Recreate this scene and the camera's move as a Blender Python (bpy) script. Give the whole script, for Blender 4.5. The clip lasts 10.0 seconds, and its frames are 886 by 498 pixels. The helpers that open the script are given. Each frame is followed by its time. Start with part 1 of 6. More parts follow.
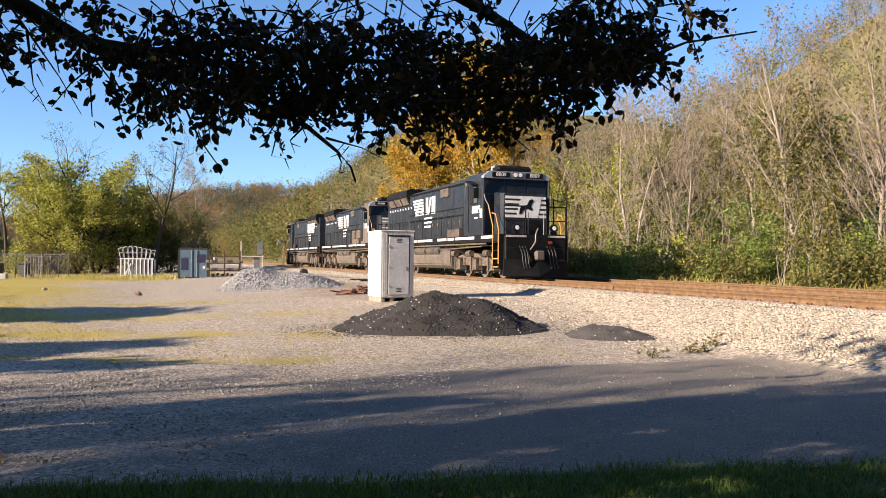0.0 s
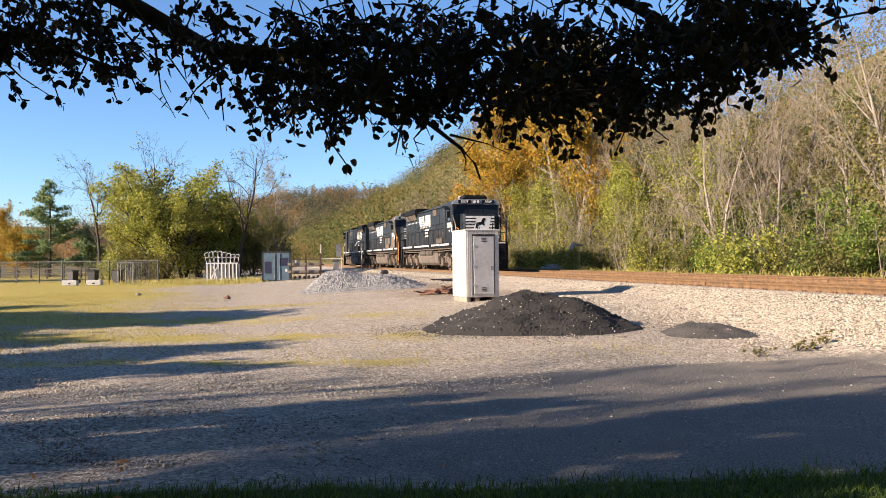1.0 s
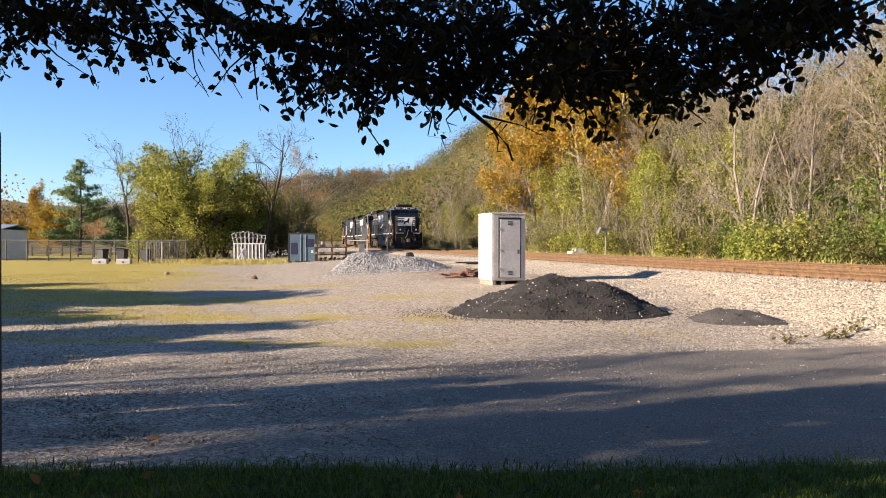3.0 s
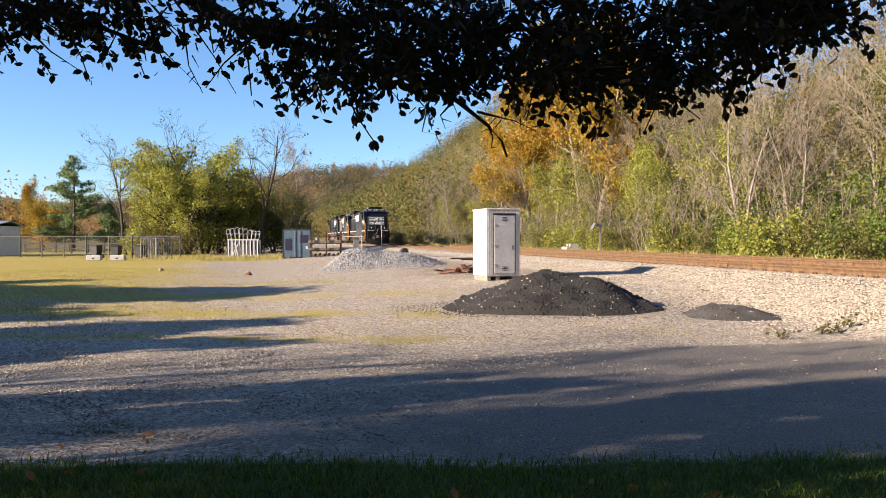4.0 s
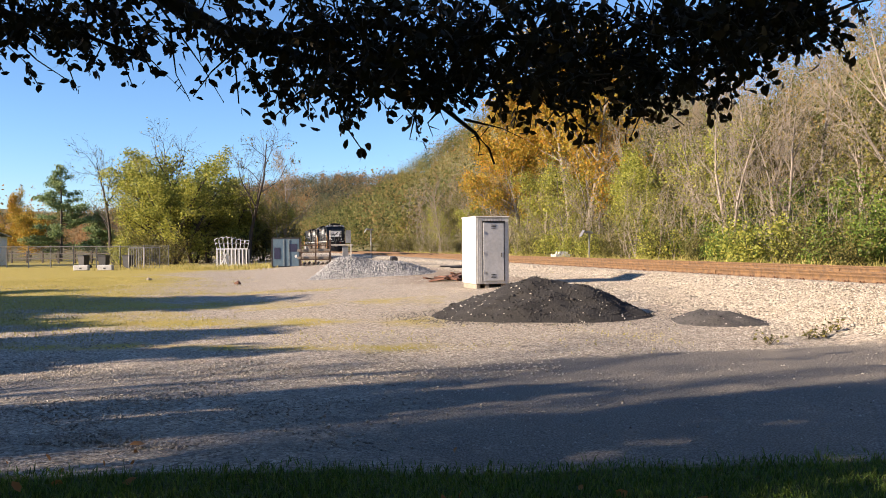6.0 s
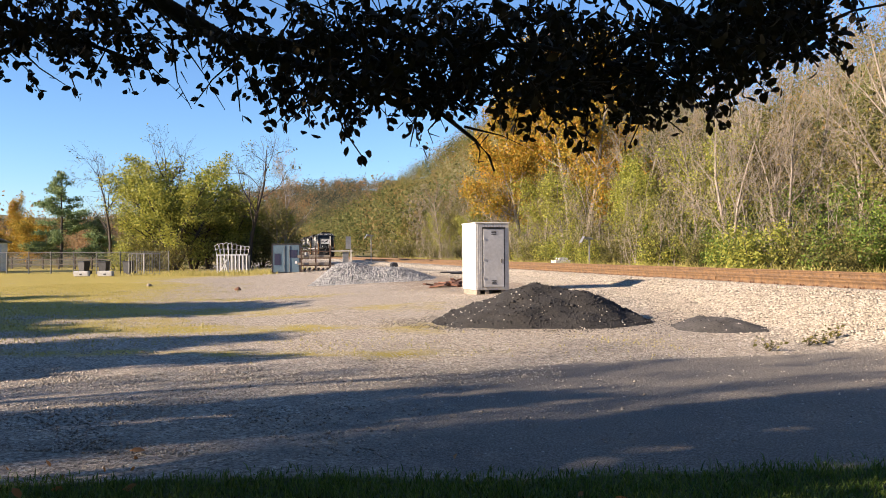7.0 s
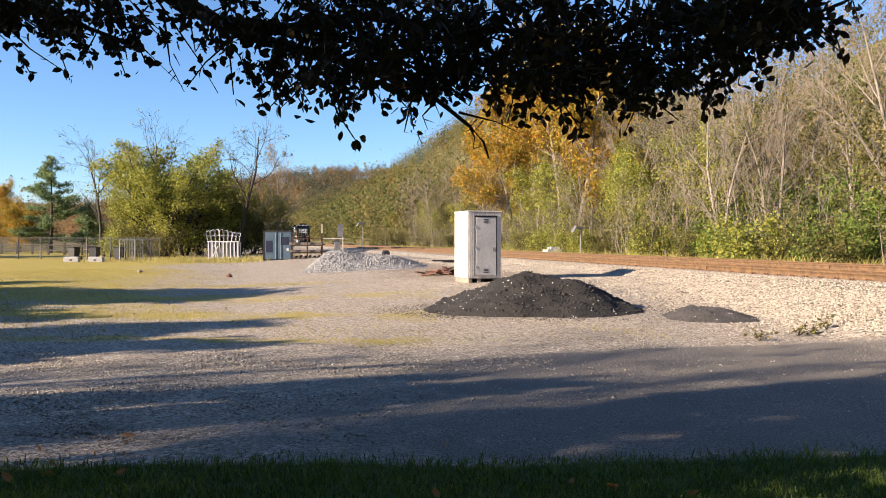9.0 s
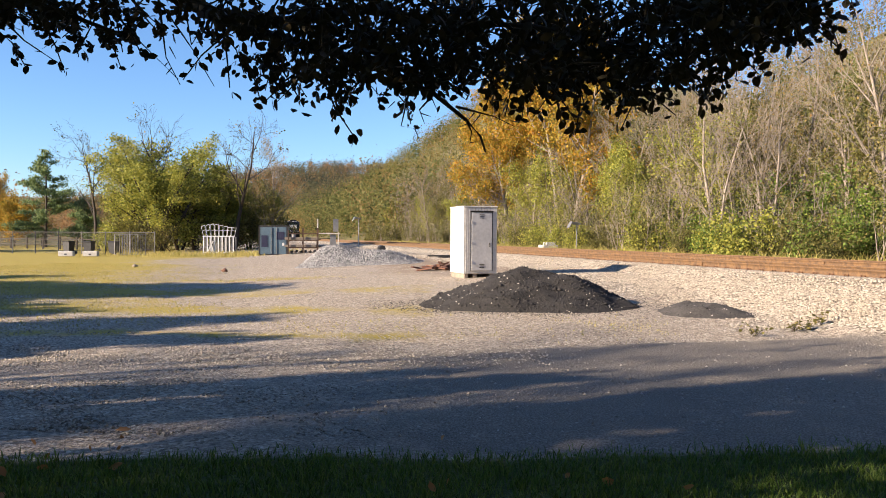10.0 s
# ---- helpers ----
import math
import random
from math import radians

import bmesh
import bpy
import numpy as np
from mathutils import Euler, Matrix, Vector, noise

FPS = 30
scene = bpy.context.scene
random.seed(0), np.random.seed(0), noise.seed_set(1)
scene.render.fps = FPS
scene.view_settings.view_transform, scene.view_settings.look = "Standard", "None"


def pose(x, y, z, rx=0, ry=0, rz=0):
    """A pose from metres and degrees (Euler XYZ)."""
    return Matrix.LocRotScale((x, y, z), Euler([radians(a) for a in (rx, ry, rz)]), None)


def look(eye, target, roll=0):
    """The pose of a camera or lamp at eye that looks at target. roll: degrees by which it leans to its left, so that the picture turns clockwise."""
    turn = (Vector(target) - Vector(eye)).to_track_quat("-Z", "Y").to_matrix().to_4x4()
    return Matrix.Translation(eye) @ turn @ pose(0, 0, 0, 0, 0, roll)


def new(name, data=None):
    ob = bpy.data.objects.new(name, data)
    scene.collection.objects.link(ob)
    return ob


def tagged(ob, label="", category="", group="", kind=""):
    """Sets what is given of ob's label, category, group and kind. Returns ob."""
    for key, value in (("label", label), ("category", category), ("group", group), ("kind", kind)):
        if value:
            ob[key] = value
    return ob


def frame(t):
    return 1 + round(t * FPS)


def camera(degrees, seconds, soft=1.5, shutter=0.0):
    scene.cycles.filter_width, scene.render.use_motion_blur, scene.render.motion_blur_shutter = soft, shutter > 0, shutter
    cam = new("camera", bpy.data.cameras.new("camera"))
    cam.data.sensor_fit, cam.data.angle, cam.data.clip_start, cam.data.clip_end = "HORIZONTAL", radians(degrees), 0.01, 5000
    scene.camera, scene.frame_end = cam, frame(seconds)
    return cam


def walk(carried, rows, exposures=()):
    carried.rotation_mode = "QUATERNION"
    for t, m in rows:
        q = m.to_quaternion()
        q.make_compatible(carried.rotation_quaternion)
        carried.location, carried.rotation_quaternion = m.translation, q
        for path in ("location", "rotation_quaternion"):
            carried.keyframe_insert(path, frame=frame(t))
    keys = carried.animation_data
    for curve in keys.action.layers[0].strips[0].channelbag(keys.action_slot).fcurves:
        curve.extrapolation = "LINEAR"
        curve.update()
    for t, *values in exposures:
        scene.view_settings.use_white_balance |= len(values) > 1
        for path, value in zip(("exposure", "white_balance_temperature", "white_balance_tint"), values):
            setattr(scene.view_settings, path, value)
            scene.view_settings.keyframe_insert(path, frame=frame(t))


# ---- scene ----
cam = camera(58.0, 10.0, soft=0.9)
PATH = [
    (0, pose(0.376, -0.183, 1.650, 90.825, -0.575, -0.550)),
    (0.5, pose(0.152, -0.041, 1.645, 90.743, 0.163, 2.396)),
    (1, pose(0.046, -0.012, 1.654, 90.761, 0.582, 4.736)),
    (1.5, pose(0.020, -0.024, 1.659, 90.662, 0.114, 6.611)),
    (2, pose(0.009, -0.030, 1.652, 90.272, -0.010, 6.862)),
    (2.5, pose(0.000, 0.000, 1.650, 89.900, -0.100, 6.700)),
    (3, pose(0.008, 0.004, 1.647, 89.554, -0.088, 6.516)),
    (4.5, pose(0.011, -0.014, 1.647, 89.244, 0.090, 5.930)),
    (5, pose(0.020, -0.026, 1.649, 89.530, 0.248, 5.680)),
    (5.5, pose(0.019, -0.015, 1.639, 89.666, 0.288, 5.372)),
    (7, pose(0.021, -0.031, 1.645, 90.263, 0.280, 5.384)),
    (7.5, pose(0.021, -0.038, 1.642, 90.321, 0.020, 5.031)),
    (8, pose(0.015, -0.024, 1.640, 90.245, -0.058, 4.692)),
    (8.5, pose(0.012, -0.026, 1.635, 89.969, -0.235, 4.520)),
    (9, pose(0.009, -0.020, 1.632, 89.442, -0.168, 4.796)),
    (9.5, pose(0.010, -0.015, 1.635, 89.135, -0.115, 4.828)),
    (10, pose(0.003, -0.014, 1.627, 89.107, -0.329, 4.485)),
]
walk(cam, PATH, exposures=[(0, 1.56, 6600, 14.5), (10, 1.56, 6600, 14.5)])

# ---- daylight: a low autumn sun from behind and to the left ----
SUN_FROM = Vector((-0.835, -0.45, 0.345)).normalized()
world = bpy.data.worlds.new("sky_world")
scene.world = world
world.use_nodes = True
_nt = world.node_tree
_sky = _nt.nodes.new("ShaderNodeTexSky")
_sky.sky_type = "NISHITA"
_sky.sun_disc = False
_sky.sun_elevation = math.asin(SUN_FROM.z)
_sky.sun_rotation = math.atan2(SUN_FROM.x, SUN_FROM.y)
_sky.altitude = 300
_sky.air_density = 1.0
_sky.dust_density = 0.1
_sky.ozone_density = 6.0
_nt.links.new(_sky.outputs[0], _nt.nodes["Background"].inputs[0])
_nt.nodes["Background"].inputs[1].default_value = 0.076
sun_data = bpy.data.lights.new("sun", "SUN")
sun_data.energy = 5.0
sun_data.angle = radians(0.6)
sun_data.color = (1.0, 0.84, 0.66)
sun = new("sun", sun_data)
sun.matrix_world = look(SUN_FROM * 60, (0, 0, 0))

# ---- the railway's own axes: s runs along the track, q across it ----
PHI = -0.33358
DX, DY = math.sin(PHI), math.cos(PHI)
TRACK_TURN = -math.degrees(PHI)
Q_TRACK, RAIL_Z, TRACK_GAP = 14.28, 0.95, 4.3


def W(s, q, z=0.0):
    return Vector((q * DY + s * DX, -q * DX + s * DY, z))


def SQ(x, y):
    return x * DX + y * DY, x * DY - y * DX


def sstep(v, a, b):
    u = np.clip((v - a) / (b - a), 0, 1)
    return u * u * (3 - 2 * u)


def wavy(x, y, f, seed=0.0):
    """A cheap smooth unevenness between about -1 and 1."""
    return (np.sin(x * f + 1.7 * seed + 1.3 * np.sin(y * f * 0.7 + seed)) + np.sin(y * f * 1.13 + 2.1 * seed + 1.1 * np.sin(x * f * 0.83 - seed))
            + 0.5 * np.sin((x + y) * f * 2.3 + seed) + 0.5 * np.sin((x - y) * f * 2.9 - seed)) / 3


def height(x, y):
    """The lie of the land."""
    s, q = SQ(x, y)
    yard = sstep(s, 10, 24) * (0.10 + 0.052 * np.clip(q, 0, 9)) + 0.02 * wavy(x, y, 0.8)
    yard = yard - 0.05 * sstep(y, 40, 70) * sstep(-q, -2, 10)
    bank = 0.78 - np.clip(12.3 - q, 0, 9) * 0.30
    z = np.maximum(yard, np.where(q < 20.8, bank, -5))
    # the far side of the tracks falls a little and then climbs into the wooded hill
    side = 0.78 - 0.35 * sstep(q, 20.6, 22.0) + 2.0 * sstep(q, 24, 34)
    hillside = (67 - 47 * sstep(s, 105, 218) + 66 * sstep(s, 260, 430)) * sstep(q, 26, 185) * (1 - 0.95 * sstep(s, 420, 1050))
    hillside = hillside * (1 + 0.07 * wavy(s, q, 0.02, 2.0) + 0.03 * wavy(s, q, 0.07, 1.0))
    z = np.where(q > 20.6, side + hillside, z)
    ridge = (26 + 60 * sstep(q, -250, 130)) * np.exp(-((s - 1150) / 230) ** 2) * (1 + 0.10 * wavy(s, q, 0.012, 4.0))
    far = 150 * sstep(s, 1700, 2600) * (0.7 + 0.3 * wavy(s, q, 0.003, 3.0))
    return z + ridge + far + 3.0 * sstep(-q, 70, 200)


def hz(x, y):
    return float(height(np.float64(x), np.float64(y)))


# ---- materials ----
def material(name, c1, c2=None, scale=3.0, rough=0.7, metal=0.0, bump=0.0, bscale=40.0, island=0.0, objvar=0.0, fine=0.25, glow=None, through_light=0.0, spec=0.5):
    m = bpy.data.materials.new(name)
    m.use_nodes = True
    nt = m.node_tree
    b = nt.nodes["Principled BSDF"]
    b.inputs["Roughness"].default_value = rough
    b.inputs["Metallic"].default_value = metal
    b.inputs["Specular IOR Level"].default_value = spec
    c2 = c2 or tuple(0.72 * v for v in c1)
    co = nt.nodes.new("ShaderNodeTexCoord")
    n1 = nt.nodes.new("ShaderNodeTexNoise")
    n1.inputs["Scale"].default_value = scale
    n1.inputs["Detail"].default_value = 5
    n1.inputs["Roughness"].default_value = 0.65
    nt.links.new(co.outputs["Object"], n1.inputs["Vector"])
    ramp = nt.nodes.new("ShaderNodeMapRange")
    ramp.inputs[1].default_value, ramp.inputs[2].default_value = 0.36, 0.66
    nt.links.new(n1.outputs[0], ramp.inputs[0])
    mix = nt.nodes.new("ShaderNodeMix")
    mix.data_type = "RGBA"
    mix.inputs[6].default_value, mix.inputs[7].default_value = (*c1, 1), (*c2, 1)
    fac = ramp.outputs[0]
    if island or objvar:
        src = nt.nodes.new("ShaderNodeNewGeometry").outputs["Random Per Island"] if island else nt.nodes.new("ShaderNodeObjectInfo").outputs["Random"]
        bl = nt.nodes.new("ShaderNodeMix")
        bl.inputs[0].default_value = island or objvar
        nt.links.new(fac, bl.inputs[2])
        nt.links.new(src, bl.inputs[3])
        fac = bl.outputs[0]
    nt.links.new(fac, mix.inputs[0])
    out = mix.outputs[2]
    n2 = nt.nodes.new("ShaderNodeTexNoise")
    n2.inputs["Scale"].default_value = bscale
    n2.inputs["Detail"].default_value = 4
    nt.links.new(co.outputs["Object"], n2.inputs["Vector"])
    if fine:
        mr = nt.nodes.new("ShaderNodeMapRange")
        mr.inputs[1].default_value, mr.inputs[2].default_value = 0.3, 0.7
        mr.inputs[3].default_value, mr.inputs[4].default_value = 1 - fine, 1 + fine
        nt.links.new(n2.outputs[0], mr.inputs[0])
        mu = nt.nodes.new("ShaderNodeVectorMath")
        mu.operation = "SCALE"
        nt.links.new(out, mu.inputs[0])
        nt.links.new(mr.outputs[0], mu.inputs["Scale"])
        out = mu.outputs[0]
    nt.links.new(out, b.inputs["Base Color"])
    if bump:
        bp = nt.nodes.new("ShaderNodeBump")
        bp.inputs["Strength"].default_value = bump
        bp.inputs["Distance"].default_value = 0.02
        nt.links.new(n2.outputs[0], bp.inputs["Height"])
        nt.links.new(bp.outputs[0], b.inputs["Normal"])
    if through_light:
        tr = nt.nodes.new("ShaderNodeBsdfTranslucent")
        ms = nt.nodes.new("ShaderNodeMixShader")
        ms.inputs[0].default_value = through_light
        nt.links.new(out, tr.inputs[0])
        nt.links.new(b.outputs[0], ms.inputs[1])
        nt.links.new(tr.outputs[0], ms.inputs[2])
        nt.links.new(ms.outputs[0], nt.nodes["Material Output"].inputs[0])
    if glow:
        b.inputs["Emission Color"].default_value = (*glow[0], 1)
        b.inputs["Emission Strength"].default_value = glow[1]
    return m


def leaf_ramp(name, stops, scale=0.25, rough=0.6, light=0.36, island=0.55):
    """Foliage whose colour goes from leaf to leaf and from bough to bough."""
    m = bpy.data.materials.new(name)
    m.use_nodes = True
    nt = m.node_tree
    b = nt.nodes["Principled BSDF"]
    b.inputs["Roughness"].default_value = rough
    b.inputs["Specular IOR Level"].default_value = 0.25
    geo = nt.nodes.new("ShaderNodeNewGeometry")
    co = nt.nodes.new("ShaderNodeTexCoord")
    n1 = nt.nodes.new("ShaderNodeTexNoise")
    n1.inputs["Scale"].default_value = scale
    n1.inputs["Detail"].default_value = 3
    nt.links.new(co.outputs["Object"], n1.inputs["Vector"])
    bl = nt.nodes.new("ShaderNodeMix")
    bl.inputs[0].default_value = island
    nt.links.new(n1.outputs[0], bl.inputs[2])
    nt.links.new(geo.outputs["Random Per Island"], bl.inputs[3])
    at = nt.nodes.new("ShaderNodeAttribute")
    at.attribute_name = "tint"
    ad = nt.nodes.new("ShaderNodeMath")
    ad.operation = "ADD"
    nt.links.new(bl.outputs[0], ad.inputs[0])
    nt.links.new(at.outputs["Fac"], ad.inputs[1])
    r = nt.nodes.new("ShaderNodeValToRGB")
    el = r.color_ramp.elements
    while len(el) < len(stops):
        el.new(0.5)
    for e, (p, c) in zip(el, stops):
        e.position, e.color = p, (*c, 1)
    nt.links.new(ad.outputs[0], r.inputs[0])
    nt.links.new(r.outputs[0], b.inputs["Base Color"])
    tr = nt.nodes.new("ShaderNodeBsdfTranslucent")
    ms = nt.nodes.new("ShaderNodeMixShader")
    ms.inputs[0].default_value = light
    nt.links.new(r.outputs[0], tr.inputs[0])
    nt.links.new(b.outputs[0], ms.inputs[1])
    nt.links.new(tr.outputs[0], ms.inputs[2])
    nt.links.new(ms.outputs[0], nt.nodes["Material Output"].inputs[0])
    return m


def ground_material():
    """Gravel yard, ballast, dusty asphalt, lawn and leaf litter, blended by the ground's own masks."""
    m = bpy.data.materials.new("ground_mix")
    m.use_nodes = True
    nt = m.node_tree
    N, L = nt.nodes.new, nt.links.new
    b = nt.nodes["Principled BSDF"]
    b.inputs["Specular IOR Level"].default_value = 0.2
    co = N("ShaderNodeTexCoord").outputs["Object"]

    def noise_(scale, detail=4):
        n = N("ShaderNodeTexNoise")
        n.inputs["Scale"].default_value, n.inputs["Detail"].default_value, n.inputs["Roughness"].default_value = scale, detail, 0.65
        L(co, n.inputs["Vector"])
        return n.outputs[0]

    def vor(scale):
        n = N("ShaderNodeTexVoronoi")
        n.inputs["Scale"].default_value = scale
        L(co, n.inputs["Vector"])
        return n

    def ramp_(src, stops):
        r = N("ShaderNodeValToRGB")
        while len(r.color_ramp.elements) < len(stops):
            r.color_ramp.elements.new(0.5)
        for e, (p, c) in zip(r.color_ramp.elements, stops):
            e.position, e.color = p, (*c, 1)
        L(src, r.inputs[0])
        return r.outputs[0]

    def mixc(f, a, c):
        x = N("ShaderNodeMix")
        x.data_type = "RGBA"
        L(f, x.inputs[0]), L(a, x.inputs[6]), L(c, x.inputs[7])
        return x.outputs[2]

    def sep(v):
        x = N("ShaderNodeSeparateColor")
        L(v.outputs["Color"], x.inputs[0])
        return x.outputs[0]

    def mask(attr, nscale, amount=0.9, width=0.16):
        a = N("ShaderNodeAttribute")
        a.attribute_name = attr
        ad = N("ShaderNodeMath")
        ad.operation = "MULTIPLY_ADD"
        L(noise_(nscale, 6), ad.inputs[0])
        ad.inputs[1].default_value = amount
        L(a.outputs["Fac"], ad.inputs[2])
        mr = N("ShaderNodeMapRange")
        mr.inputs[1].default_value, mr.inputs[2].default_value = 0.5 + amount / 2 - width, 0.5 + amount / 2 + width
        L(ad.outputs[0], mr.inputs[0])
        return mr.outputs[0]

    v_small, v_mid, v_ball = vor(46.0), vor(27.0), vor(19.0)
    gravel = mixc(noise_(0.5), ramp_(sep(v_small), [(0.0, (0.04, 0.034, 0.028)), (0.35, (0.24, 0.205, 0.16)), (0.75, (0.41, 0.36, 0.29)), (1.0, (0.68, 0.63, 0.55))]),
                  ramp_(sep(v_mid), [(0.0, (0.055, 0.042, 0.030)), (0.4, (0.29, 0.23, 0.162)), (1.0, (0.62, 0.53, 0.41))]))
    ballast = ramp_(sep(v_ball), [(0.0, (0.07, 0.058, 0.044)), (0.4, (0.27, 0.233, 0.175)), (1.0, (0.50, 0.445, 0.36))])
    asphalt = mixc(noise_(0.9), ramp_(noise_(70, 2), [(0.36, (0.045, 0.042, 0.039)), (0.5, (0.125, 0.113, 0.099)), (0.64, (0.26, 0.236, 0.202))]),
                   ramp_(noise_(55, 2), [(0.36, (0.09, 0.079, 0.063)), (0.5, (0.23, 0.20, 0.157)), (0.64, (0.40, 0.355, 0.29))]))
    dirt = ramp_(noise_(14), [(0.3, (0.17, 0.13, 0.095)), (0.7, (0.34, 0.27, 0.195))])
    dry = mixc(noise_(1.1), ramp_(noise_(35), [(0.3, (0.15, 0.15, 0.026)), (0.7, (0.42, 0.36, 0.075))]),
               ramp_(noise_(50), [(0.3, (0.28, 0.20, 0.048)), (0.7, (0.53, 0.39, 0.11))]))
    lawn = ramp_(noise_(30), [(0.3, (0.03, 0.042, 0.012)), (0.7, (0.10, 0.125, 0.032))])
    litter = ramp_(noise_(1.6), [(0.3, (0.09, 0.092, 0.036)), (0.7, (0.20, 0.165, 0.08))])
    c = mixc(mask("dirt", 0.9), gravel, dirt)
    paved = mask("asphalt", 3.0, 1.3, 0.25)
    c = mixc(paved, c, asphalt)
    c = mixc(mask("ballast", 2.5, 0.5), c, ballast)
    c = mixc(mask("dry", 0.8, 1.6, 0.2), c, dry)
    c = mixc(mask("lawn", 5.0, 0.5), c, lawn)
    c = mixc(mask("woods", 0.6, 0.4), c, litter)
    L(c, b.inputs["Base Color"])
    b.inputs["Roughness"].default_value = 0.9
    h = N("ShaderNodeMath")
    h.operation = "ADD"
    L(v_mid.outputs["Distance"], h.inputs[0])
    L(noise_(30), h.inputs[1])
    bp = N("ShaderNodeBump")
    bp.inputs["Strength"].default_value, bp.inputs["Distance"].default_value = 0.55, 0.03
    soft_ = N("ShaderNodeMapRange")
    soft_.inputs[3].default_value, soft_.inputs[4].default_value = 0.55, 0.45
    L(paved, soft_.inputs[0])
    L(soft_.outputs[0], bp.inputs["Strength"])
    L(h.outputs[0], bp.inputs["Height"])
    L(bp.outputs[0], b.inputs["Normal"])
    return m


